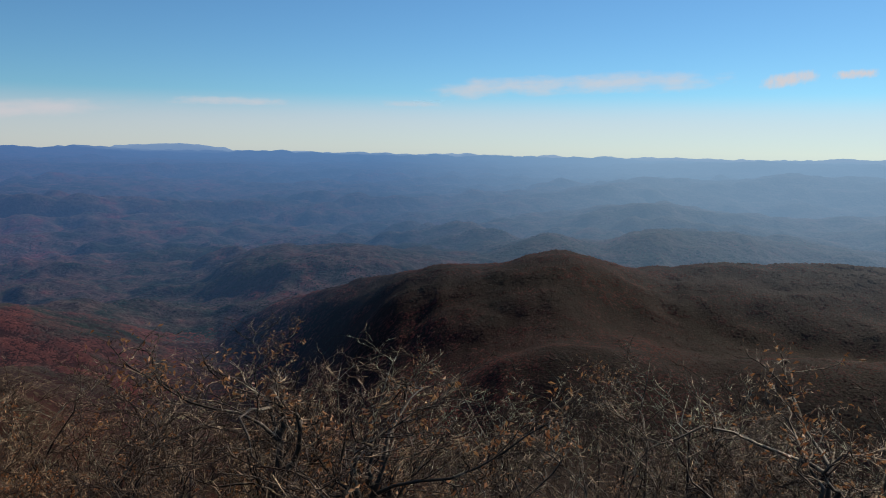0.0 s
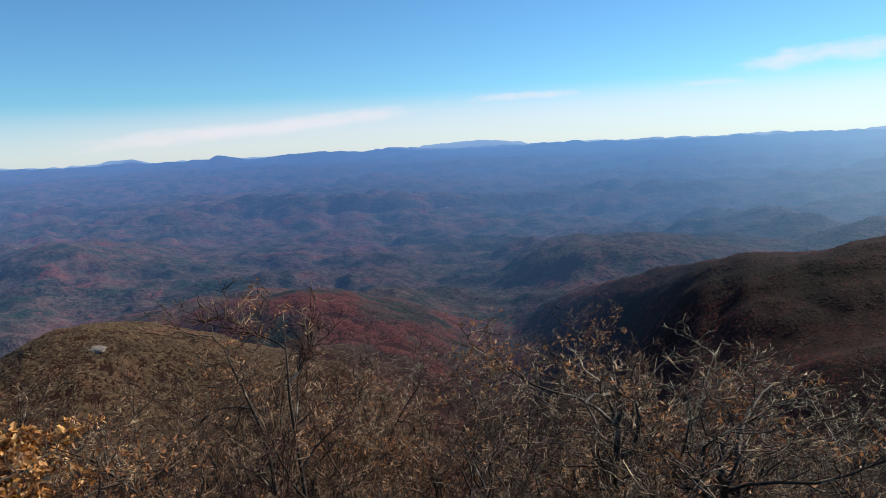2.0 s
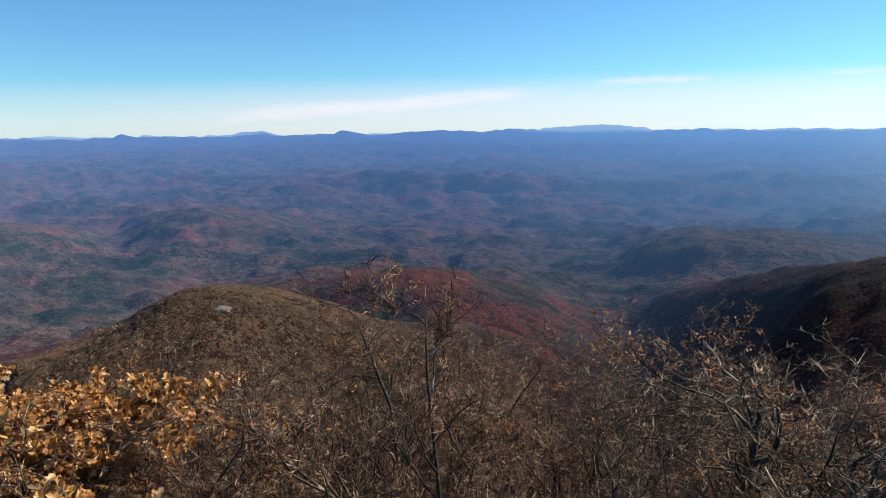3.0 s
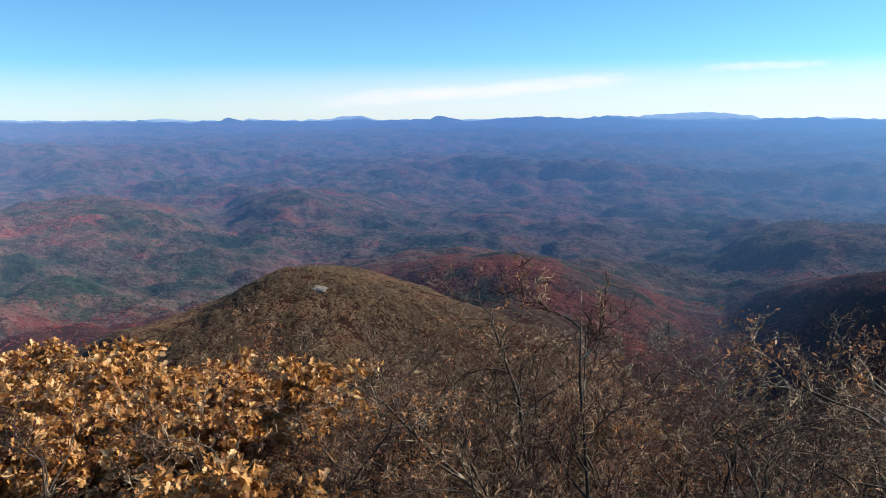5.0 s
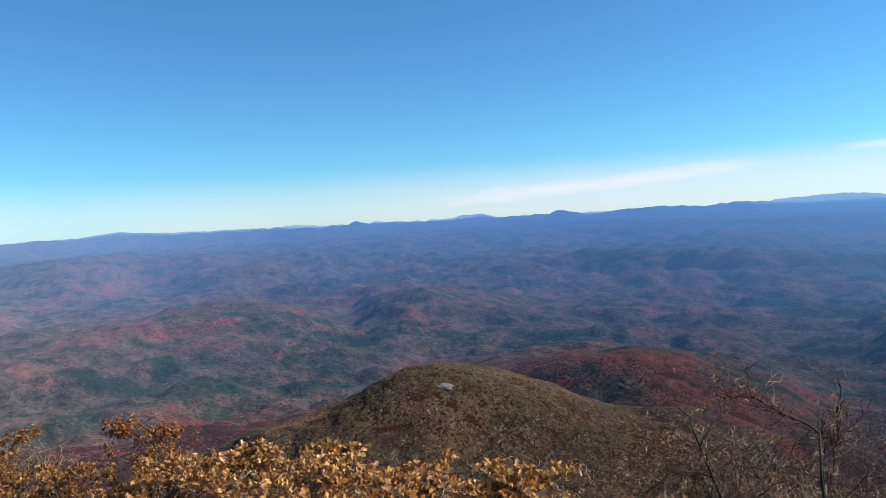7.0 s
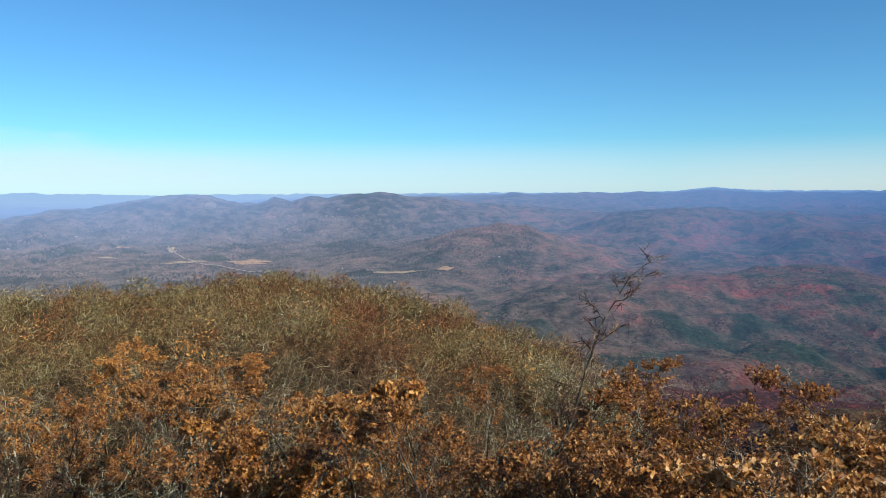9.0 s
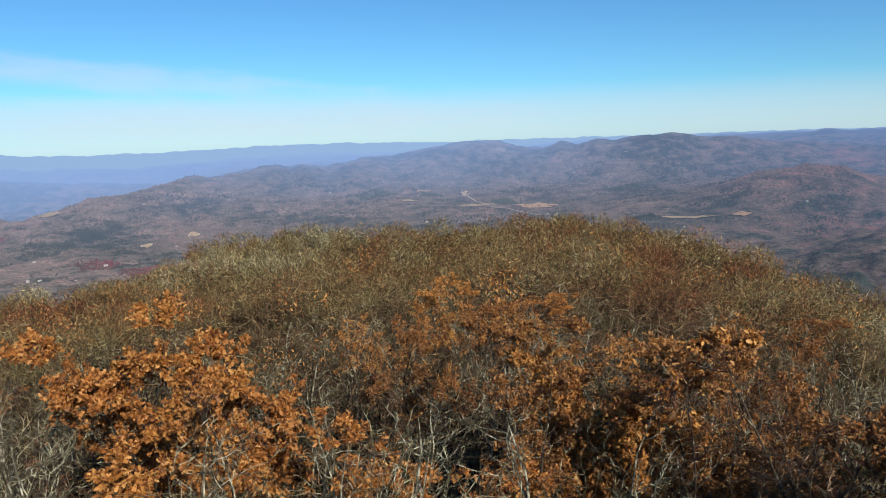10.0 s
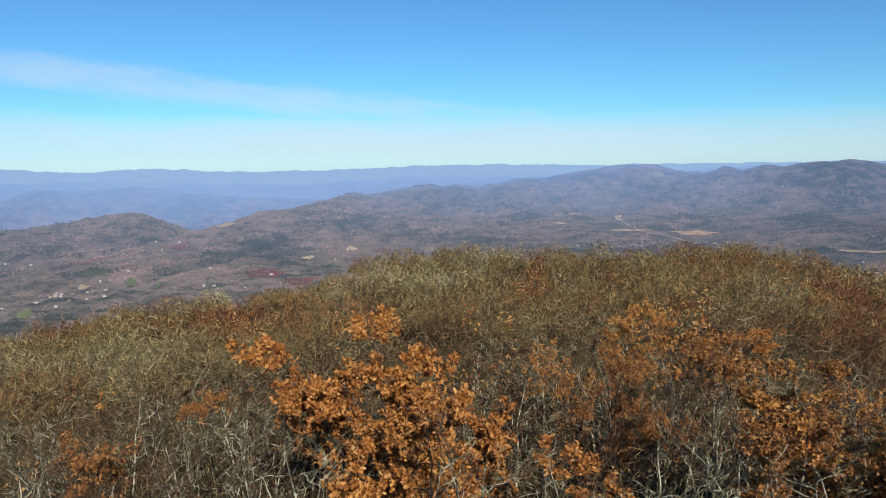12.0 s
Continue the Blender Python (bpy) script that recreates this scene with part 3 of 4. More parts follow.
pines = fbm(east * 1.1, north * 1.9, 77, 3) + rng.normal(0, 0.04, len(az)) > 0.55 + 0.03 * smooth(az, 65, 90)
size = r * 0.0019 * (1 - 0.4 * smooth(r, 1000, 1450)) * rng.uniform(0.4, 1.4, len(az))
woods("backdrop_woods", "bare brown and russet woods over the valley", az[~pines], r[~pines], size[~pines], crown_far, 4, 0.45, 4)
west = strewn(52000, 84, 170, 1250, 2450, 15)
woods("backdrop_trees", "grey and russet bare trees over the valley farmland", *west, west[1] * 0.0015 * rng.uniform(0.4, 1.4, 52000), crown_far, 16, 1.3, 3)
woods("backdrop_pines", "dark green pine stands in the valley", az[pines], r[pines], size[pines], pine_crowns, 6, 0.6, 4)

# ---- trees on the summit ----
def tube(path, radii, sides, verts, faces):
    """A tapering branch along a path, ending in a point, added to the lists."""
    start = len(verts)
    n = len(path)
    for k in range(n - 1):
        along_it = (path[min(k + 1, n - 1)] - path[max(k - 1, 0)]).normalized()
        side = along_it.cross(Vector((0.31, 0.17, 0.94)) if abs(along_it.z) < 0.9 else Vector((1, 0, 0))).normalized()
        over = along_it.cross(side)
        for s in range(sides):
            q = 2 * math.pi * s / sides
            verts.append(path[k] + (side * math.cos(q) + over * math.sin(q)) * radii[k])
    verts.append(path[-1].copy())
    end = len(verts) - 1
    for k in range(n - 1):
        for s in range(sides):
            m = (s + 1) % sides
            a, b = start + k * sides, start + (k + 1) * sides
            if k < n - 2:
                faces.append((a + s, a + m, b + m, b + s))
            else:
                faces.append((a + s, a + m, end))


def bough(rng, start, aim, length, segs, wild, lift):
    """A crooked path that strays by wild and lifts towards the light."""
    path, d = [start], aim.normalized()
    for _ in range(segs):
        d = (d + Vector([rng.gauss(0, wild) for _ in range(3)]) + Vector((0, 0, lift))).normalized()
        path.append(path[-1] + d * length / segs)
    return path


def along(path, t):
    f = t * (len(path) - 1)
    k = min(int(f), len(path) - 2)
    return path[k].lerp(path[k + 1], f - k), (path[k + 1] - path[k]).normalized()


def off_axis(rng, d, angle):
    side = d.cross(Vector([rng.gauss(0, 1) for _ in range(3)])).normalized()
    return (d * math.cos(angle) + side * math.sin(angle)).normalized()


SIDE = [(0.07, 0.14), (0.22, 0.26), (0.11, 0.38), (0.33, 0.55), (0.15, 0.65), (0.24, 0.84)]     # lobes down one side of an oak leaf
RIM = [(0, 0)] + [(-x, y) for x, y in SIDE] + [(0.03, 1.0)] + [(x, y + 0.03) for x, y in SIDE[::-1]]
LEAF = np.array([(x, y, 1.1 * x * x + 0.14 * math.sin(4.0 * y)) for x, y in RIM + [(0, 0.5)]])
LEAF_FACES = np.array([(len(RIM), k, (k + 1) % len(RIM)) for k in range(len(RIM))])
SMALL_LEAF = np.array([(0, 0, 0), (-.2, .55, .08), (0, 1, -.05), (.2, .6, .08)])
SMALL_FACES = np.array([(0, 2, 1), (0, 3, 2)])


def leaves_at(spots, ways, seed, size, fine):
    """Curled dead leaves in whorls: each hangs from its spot, led by its twig's way."""
    rng = np.random.default_rng(seed)
    n = len(spots)
    shape, form = (LEAF, LEAF_FACES) if fine else (SMALL_LEAF, SMALL_FACES)
    tip = np.asarray(ways) * 0.5 + rng.normal(0, 0.75, (n, 3)) + (0, 0, -0.35)
    tip /= np.linalg.norm(tip, axis=1, keepdims=True)
    side = np.cross(tip, rng.normal(0, 1, (n, 3)))
    side /= np.linalg.norm(side, axis=1, keepdims=True)
    over = np.cross(side, tip)
    big = size * rng.uniform(0.6, 1.25, n)[:, None, None]
    curl = rng.uniform(-2.0, 2.6, n)[:, None, None]
    verts = (side[:, None] * shape[None, :, :1] + tip[:, None] * shape[None, :, 1:2] + over[:, None] * shape[None, :, 2:] * curl) * big
    verts = verts + np.asarray(spots)[:, None]
    faces = (form[None] + (np.arange(n) * len(shape))[:, None, None]).reshape(-1, 3)
    return verts.reshape(-1, 3), faces


def oak_meshes(seed, fine, leafy, spread=1.0, stems=2, lean=0.25, leader=False, low=0.42, flat=0.35, stout=1.0):
    """Stems and limbs, twigs, and the spots of leaves of a stunted oak 5 m high, standing at the origin."""
    rng = random.Random(seed)
    wood_v, wood_f, twig_v, twig_f, spots, ways = [], [], [], [], [], []
    clothed = leafy > 0.3
    limbs_n, boughs_n, twigs_n = (21 if leafy > 0.9 else 15, 7, 7) if clothed else (22, 9, 11)
    if not fine:
        limbs_n, boughs_n, twigs_n = 12, 5, 6
    twig_segs = 2 if fine and not clothed else 1
    for s in range(stems):
        q = rng.uniform(0, 6.28)
        foot = Vector((math.cos(q), math.sin(q), 0)) * (0.12 * s)
        tilt = rng.uniform(0.2, 1.0) * lean if s or not leader else 0.03
        aim = Vector((math.cos(q) * tilt, math.sin(q) * tilt, 1))
        tall = 5.0 * (1.0 if s == 0 else rng.uniform(0.72, 0.95))
        stem = bough(rng, foot, aim, tall, 13, 0.05 if leader else 0.17, 0.12)
        thick = rng.uniform(0.024, 0.036) * (0.85 if leader else 0.9 if low > 0.5 else 1) * stout
        tube(stem, [thick * (1 - 0.86 * k / 13) for k in range(14)], 7 if fine else 5, wood_v, wood_f)
        for k in range(limbs_n + (3 if leader else 0)):
            t = low + (0.97 - low) * (k + rng.random() * 0.8) / limbs_n
            if t > 0.98:
                t = rng.uniform(low, 0.95)
            at, d = along(stem, t)
            d = off_axis(rng, d, rng.uniform(0.7, 1.25))
            d.z += 0.1
            long = tall * rng.uniform(0.10, 0.22) * spread * (1.2 - 0.55 * t) * (0.5 if leader else 1.1)
            limb = bough(rng, at, d, long, 8, 0.12 if leader else 0.33, 0.09)
            lr = thick * (1 - 0.75 * t) * (0.55 if stout == 1 else 0.62)
            tube(limb, [max(lr * (1 - 0.8 * j / 8), 0.0028) for j in range(9)], 5 if fine else 4, wood_v, wood_f)
            bunch = rng.random()
            for b in range(boughs_n):
                u = 0.2 + 0.8 * (b + rng.random()) / boughs_n
                at2, d2 = along(limb, min(u, 0.99))
                d2 = off_axis(rng, d2, rng.uniform(0.4, 1.1))
                reach = rng.uniform(0.22, 0.55) if clothed or not fine else rng.uniform(0.13, 0.34)
                branch = bough(rng, at2, d2, reach * spread * (0.6 if leader else 1), 5, 0.36, 0.12)
                tube(branch, [max(lr * 0.36, 0.0028 if fine else 0.0038) * (1 - 0.55 * j / 5) for j in range(6)], 3, twig_v, twig_f)
                for w in range(twigs_n):
                    at3, d3 = along(branch, min(0.15 + 0.9 * rng.random(), 0.99))
                    d3 = off_axis(rng, d3, rng.uniform(0.35, 1.1))
                    twig = bough(rng, at3, d3, rng.uniform(0.05, 0.16) if clothed or not fine else rng.uniform(0.03, 0.11), twig_segs, 0.45, 0.12)
                    fat = 0.0021 if fine else 0.0030
                    tube(twig, [fat * (1 - 0.5 * j / twig_segs) for j in range(twig_segs + 1)], 3, twig_v, twig_f)
                    if bunch < leafy and rng.random() < (0.9 if clothed else 0.4):
                        end = (twig[-1] - twig[-2]).normalized()
                        for _ in range(rng.randint(12, 17) if clothed else rng.randint(1, 4)):
                            p, _d = along(twig, 0.99 - 0.6 * rng.random() ** 2)
                            spots.append(p + Vector([rng.gauss(0, 0.02) for _ in range(3)]))
                            ways.append(end)
    # the crown sits over the foot and ends in an even, rounded top
    high = [v for v in twig_v if v.z > 2.0]
    mx, my, mz = (sum(v[k] for v in high) / len(high) for k in range(3))
    for v in (*wood_v, *twig_v, *spots):
        v.x, v.y = v.x - mx * v.z / mz, v.y - my * v.z / mz
    if not leader:
        brim = sorted(v.z for v in twig_v)[int(len(twig_v) * (0.86 if clothed else 0.8))]
        for v in (*wood_v, *twig_v, *spots):
            if v.z > brim:
                v.z = brim + (v.z - brim) * (flat if clothed else 0.62)
    tall = sorted(v.z for v in twig_v)[int(len(twig_v) * 0.9995)]
    for v in (*wood_v, *twig_v, *spots):
        v *= 5.0 / tall
    return wood_v, wood_f, twig_v, twig_f, spots, ways


KINDS = {}


def oak(kind, x, y, top, turn):
    """Sets a tree of that kind, its top at the given height over the eye's level (below it: negative)."""
    az, r = math.degrees(math.atan2(-x, y)), math.hypot(x, y)
    foot = float(land(az, r)) - 0.05
    size = (EYE + top - foot) / 5.0
    m = Matrix.LocRotScale((x, y, foot), Euler((0, 0, turn)), (max(size, 0.8),) * 2 + (size,))
    ready = KINDS[kind]
    if ready["first"] is None:
        base = new(ready["name"])
        tagged(base, ready["label"], "tree", ready["group"])
        part("trunk", ready["wood"], base)
        part("crown", ready["twigs"], base, ready["twig_label"])
        if ready["leaves"]:
            part("foliage", ready["leaves"], base, ready["leaf_label"])
        base.matrix_basis = m
        ready["first"] = base
        return base
    return copy_thing(ready["first"], m @ Matrix.Diagonal([1 / s for s in ready["first"].scale] + [1]))


def tree_kind(key, seed, fine, leafy, bark, twig, leaf_mat, label, leaf_label="", twig_label="fine bare twigs", group="stunted oaks of the summit", name="oak_tree", leaf=0.05, **shape):
    wv, wf, tv, tf, spots, ways = oak_meshes(seed, fine, leafy, **shape)
    leaves = None
    if spots:
        lv, lf = leaves_at([tuple(p) for p in spots], [tuple(w) for w in ways], seed, leaf, key.startswith(("gold", "half", "rust_a")))
        leaves = mesh_from("foliage", lv, lf, leaf_mat, flat=True)
    KINDS[key] = dict(first=None, name=name, label=label, group=group, wood=mesh_from("trunk", wv, wf, bark), twigs=mesh_from("crown", tv, tf, twig),
                      leaves=leaves, leaf_label=leaf_label, twig_label=twig_label)


BARE, SPARSE, FULL = "bare stunted oak with crooked lichened grey limbs", "nearly bare oak with few brown leaves remaining", "stunted oak thick with dead golden leaves"
tree_kind("bare_a", 1, True, 0.16, bark_dark, twig_brown, leaf_brown, BARE, "last brown leaves", spread=0.95, leaf=0.034)
tree_kind("bare_b", 2, True, 0.12, bark_dark, twig_brown, leaf_brown, BARE, "last brown leaves", stems=2, lean=0.3, spread=1.0, leaf=0.034)
tree_kind("bare_c", 3, True, 0.0, bark_dark, twig_brown, None, "bare grey oak with dense crooked twigs", stems=2, lean=0.3, spread=0.95)
tree_kind("crook", 4, True, 0.12, bark_grey, twig_brown, leaf_brown, "crooked dark oak with wide bare limbs", "last brown leaves", stems=1, spread=1.1, lean=0.3, low=0.5, leaf=0.034, stout=2.1)
tree_kind("sparse_a", 5, True, 0.29, bark_dark, twig_red, leaf_brown, SPARSE, "curled brown leaves", twig_label="reddish twigs", leaf=0.034, spread=0.95)
tree_kind("bare_d", 14, True, 0.16, bark_dark, twig_sunlit, leaf_brown, "bare stunted oak with a mass of tan twigs, lightened as sunlit", "last brown leaves", spread=0.95, leaf=0.034)
tree_kind("sparse_b", 15, True, 0.29, bark_dark, twig_sunlit, leaf_brown, SPARSE, "curled brown leaves", twig_label="tan twigs lightened as if sunlit", leaf=0.036, spread=0.95)
tree_kind("spire", 6, True, 0.0, bark_grey, twig_red, None, "slender young tree with a straight bare leader", stems=2, leader=True, twig_label="reddish twigs")
tree_kind("gold_a", 7, True, 1.0, bark_grey, twig_brown, leaf_gold, FULL, "curled golden dead leaves", spread=1.2, stems=2, low=0.18, leaf=0.066)
tree_kind("gold_b", 8, True, 1.0, bark_grey, twig_brown, leaf_gold, FULL, "curled golden dead leaves", spread=1.1, stems=2, low=0.18, leaf=0.066)
tree_kind("rust_a", 9, True, 0.8, bark_grey, twig_brown, leaf_rust, "low oak thick with orange-brown dead leaves", "hanging orange-brown leaves", spread=1.05, stems=3, low=0.12, leaf=0.084, flat=0.7)
tree_kind("rust_b", 10, False, 0.8, bark_pale, twig_brown, leaf_rust, "pale-stemmed oak half clothed in orange dead leaves", "hanging orange-brown leaves", stems=3, low=0.35, leaf=0.08)
tree_kind("half_a", 11, True, 0.45, bark_grey, twig_red, leaf_tawny, "twiggy oak half clothed in small golden-brown leaves", "small golden-brown leaves", twig_label="reddish twigs", stems=2, leaf=0.046)
tree_kind("half_b", 12, True, 0.42, bark_grey, twig_brown, leaf_tawny, "twiggy oak with scattered orange dead leaves", "scattered orange leaves", stems=2, leaf=0.05)
tree_kind("spindle", 13, False, 0.0, bark_grey, twig_red, None, "tall thin leafless tree standing above the scrub", stems=1, spread=0.3, lean=0.04, low=0.66, twig_label="reddish twigs")
for k in range(4):
    tree_kind("mid_%d" % k, 20 + k, False, (0.0, 0.05, 0.14, 0.02)[k], (bark_grey, bark_pale, bark_grey, bark_pale)[k], (twig_brown, twig_pale, twig_red, twig_pale)[k], leaf_brown,
              (BARE, "bare grey oak with pale straight stems", SPARSE, "bare scrub oak with pale lichened stems")[k], "last brown leaves", stems=2, lean=0.5, leaf=0.05)

TAKEN = []


def free(x, y, gap):
    return all((x - a) ** 2 + (y - b) ** 2 > gap * gap for a, b in TAKEN)


def stand(kind, x, y, top, turn=None):
    TAKEN.append((x, y))
    oak(kind, x, y, top, random.uniform(0, 6.28) if turn is None else turn)


random.seed(4)
# trees that stand out
stand("spire", -0.25, 4.35, -0.62, 0.3)
stand("crook", 1.3, 5.6, -1.06, 0.8)
stand("crook", 2.87, 5.5, -1.12, 2.4)
stand("crook", 0.35, 5.5, -1.06, 4.2)
stand("bare_b", -0.35, 5.1, -0.9, 1.0)
stand("gold_a", -3.1, 4.0, -1.60, 0.4)
stand("gold_a", -3.5, 4.7, -1.63, 5.4)
stand("gold_b", -4.3, 4.2, -1.70, 2.1)
stand("gold_a", -4.9, 2.8, -1.78, 4.0)
stand("gold_b", -3.9, 3.6, -1.58, 5.0)
stand("gold_b", -5.7, 3.8, -1.88, 1.3)
stand("gold_a", -3.6, 3.1, -1.98, 3.4)
stand("gold_a", -3.05, 3.45, -2.2, 2.7)
stand("gold_b", -1.9, 3.15, -1.5, 4.6)
stand("spindle", -7.5, 1.77, -0.45, 0.0)
stand("rust_a", -6.9, -7.0, -2.25, 0.5)
stand("rust_a", -7.9, -7.7, -2.35, 2.2)
stand("rust_a", -6.7, -3.0, -3.1, 1.2)
stand("rust_a", -9.0, -2.1, -2.2, 4.1)
stand("rust_b", -10.4, -1.6, -2.7, 0.2)
stand("half_b", -8.0, -2.7, -2.25, 2.6)
stand("half_b", -8.5, -1.1, -2.0, 3.6)
stand("half_b", -10.9, -5.0, -2.7, 1.2)
stand("rust_b", -15.0, -7.3, -3.2, 2.2)
stand("rust_b", -17.5, -5.2, -3.8, 0.7)
stand("half_a", -8.3, 0.9, -2.3, 0.9)
stand("half_a", -9.4, 3.2, -2.15, 3.3)
stand("half_b", -7.6, 2.2, -2.2, 5.3)
stand("half_b", -5.2, -10.2, -3.2, 1.9)
stand("half_a", -12.2, 0.6, -2.9, 2.9)
stand("half_b", -7.0, 4.3, -1.95, 2.0)
stand("half_b", -9.0, -0.6, -2.6, 4.4)
stand("half_a", -5.97, 1.37, -1.6, 0.3)
stand("half_b", -7.2, 1.06, -1.95, 1.1)
stand("half_a", -6.4, 2.05, -1.75, 2.2)
stand("half_b", -7.2, 2.8, -2.1, 4.1)
stand("half_a", -7.8, 3.65, -2.4, 5.2)
stand("half_b", -6.35, 0.63, -1.8, 3.0)
stand("half_a", -8.9, 2.2, -2.4, 0.9)
stand("half_b", -8.3, 4.6, -2.7, 1.7)
stand("half_b", -5.4, 2.2, -1.75, 5.9)


def wood(n, az0, az1, r0, r1, gap, cx, cy, el_mean, el_most, kinds):
    """Fills a stretch of the summit with trees whose tops keep below the given slope from the deck."""
    for _ in range(n):
        az = random.uniform(az0, az1)
        r = math.sqrt(random.uniform(r0 * r0, r1 * r1))
        w = way(az) * r
        x, y = cx + w.x, cy + w.y
        if not free(x, y, gap):
            continue
        el = min(random.gauss(el_mean, 1.6), el_most)
        stand(random.choice(kinds), x, y, r * math.tan(radians(el)))


# past bearing 10 the trees take twigs with sunlight painted in
wood(1000, -44, 10, 3.6, 6.4, 0.5, 0.95, 1.5, -18.2, -15.3, ("bare_a", "bare_b", "bare_c", "sparse_a", "bare_a"))
wood(1300, 10, 80, 3.6, 6.4, 0.5, 0.95, 1.5, -18.2, -15.3, ("bare_d", "bare_b", "sparse_b", "sparse_a", "bare_d", "sparse_b"))
wood(900, -44, 84, 6.3, 10.5, 1.05, 0.95, 1.5, -17.0, -15.2, ("mid_0", "mid_2", "mid_2", "mid_3"))
wood(700, 74, 168, 4.8, 9, 1.0, 0.2, -0.2, -20.0, -14.5, ("mid_1", "mid_1", "mid_2", "mid_3", "mid_3"))
wood(900, 74, 170, 9, 17, 1.4, 0.2, -0.2, -14.0, -10.6, ("mid_3", "mid_1", "mid_2", "mid_3", "mid_1"))


# ---- brush further along the ridge ----
def shrub_form(seed, stems, limbs, twigs, fat):
    """A leafless shrub one unit high: its corners and triangles."""
    rng = random.Random(seed)
    v, f = [], []
    for s in range(stems):
        q = rng.uniform(0, 6.28)
        stem = bough(rng, Vector((math.cos(q), math.sin(q), 0)) * 0.05, Vector((math.cos(q) * 0.7, math.sin(q) * 0.7, 1)), rng.uniform(0.5, 0.85), 5, 0.42, 0.06)
        tube(stem, [fat * (1 - 0.16 * k) for k in range(6)], 3, v, f)
        for k in range(limbs):
            at, d = along(stem, rng.uniform(0.3, 0.97))
            limb = bough(rng, at, off_axis(rng, d, rng.uniform(0.6, 1.4)), rng.uniform(0.12, 0.28), 3, 0.6, 0.1)
            tube(limb, [fat * 0.55, fat * 0.45, fat * 0.34, fat * 0.2], 3, v, f)
            for _ in range(twigs):
                at, d = along(limb, rng.uniform(0.2, 0.98))
                tube(bough(rng, at, off_axis(rng, d, rng.uniform(0.4, 1.0)), rng.uniform(0.05, 0.13), 1, 0.1, 0.1), [fat * 0.36, fat * 0.14], 3, v, f)
    tri = []
    for face in f:
        tri += [(face[0], face[k], face[k + 1]) for k in range(1, len(face) - 1)]
    return np.array([tuple(p) for p in v]), np.array(tri)


def brush(name, label, az, r, height, forms, material, seed):
    """Many leafless shrubs as one stuff."""
    rng = np.random.default_rng(seed)
    all_v, all_f, count = [], [], 0
    pick = rng.integers(0, len(forms), len(az))
    for k, (v, f) in enumerate(forms):
        a, d, h = az[pick == k], r[pick == k], height[pick == k]
        q = rng.uniform(0, 6.28, (len(a), 1))
        c, s = np.cos(q), np.sin(q)
        local = np.stack([v[:, 0] * c - v[:, 1] * s, v[:, 0] * s + v[:, 1] * c, np.broadcast_to(v[:, 2], (len(a), len(v)))], -1) * h[:, None, None]
        foot = np.stack([-np.sin(np.radians(a)) * d, np.cos(np.radians(a)) * d, land(a, d) - 0.1], -1)
        all_v.append((local + foot[:, None]).reshape(-1, 3))
        all_f.append((f[None] + count + (np.arange(len(a)) * len(v))[:, None, None]).reshape(-1, 3))
        count += len(all_v[-1])
    return tagged(new(name, mesh_from(name, np.concatenate(all_v), np.concatenate(all_f), material)), label, "shrubs", kind="stuff")


def brush_material(name, *stops):
    n = Nodes(name)
    rnd = n.geo().outputs["Random Per Island"]
    fac = n.math("ADD", n.math("MULTIPLY", rnd, 0.4), n.math("MULTIPLY_ADD", n.noise(0.4, 3), 2.0, -0.7))
    return n.done(n.uneven(n.ramp(fac, *stops), rnd), 0.9, 0.1)


brush_mat = brush_material("brush_stems", (0.1, (0.055, 0.028, 0.019)), (0.35, (0.100, 0.058, 0.034)), (0.54, (0.112, 0.080, 0.043)), (0.78, (0.125, 0.105, 0.064)), (1.0, (0.21, 0.20, 0.15)))
# darker copy of the ridge brush: shade behind the near oaks put into colour
shaded_brush_mat = brush_material("shaded_brush_stems", (0.1, (0.016, 0.009, 0.007)), (0.45, (0.040, 0.022, 0.015)), (0.75, (0.075, 0.046, 0.03)), (0.95, (0.20, 0.15, 0.10)))
az, r = strewn(800, 66, 172, 11, 40, 21)
brush("ridge_brush", "leafless grey and brown scrub oaks on the ridge", az, r, rng.uniform(2.6, 4.0, len(az)), [shrub_form(k, 3, 7, 4, 0.007) for k in range(4)], brush_mat, 8)
brush_pale = brush_material("far_brush_stems", (0.1, (0.08673, 0.04222, 0.02466)), (0.32, (0.115, 0.070, 0.037)), (0.54, (0.125, 0.093, 0.045)), (0.8, (0.15, 0.122, 0.066)), (1.0, (0.20, 0.185, 0.13)))
az, r = strewn(900, 64, 172, 38, 106, 22)
brush("far_ridge_brush", "olive-brown leafless brush along the far ridge", az, r, rng.uniform(2.8, 4.2, len(az)), [shrub_form(k + 9, 2, 5, 1, 0.012) for k in range(3)], brush_pale, 9)
az, r = strewn(16000, 62, 175, 24, 114, 27)
woods("ridge_scrub", "dense olive scrub over the ridge, darkened for shaded gaps", az, r, (0.3 + 0.0075 * r) * rng.uniform(0.5, 1.3, len(az)), crown_scrub, 28, 0.8, 4)


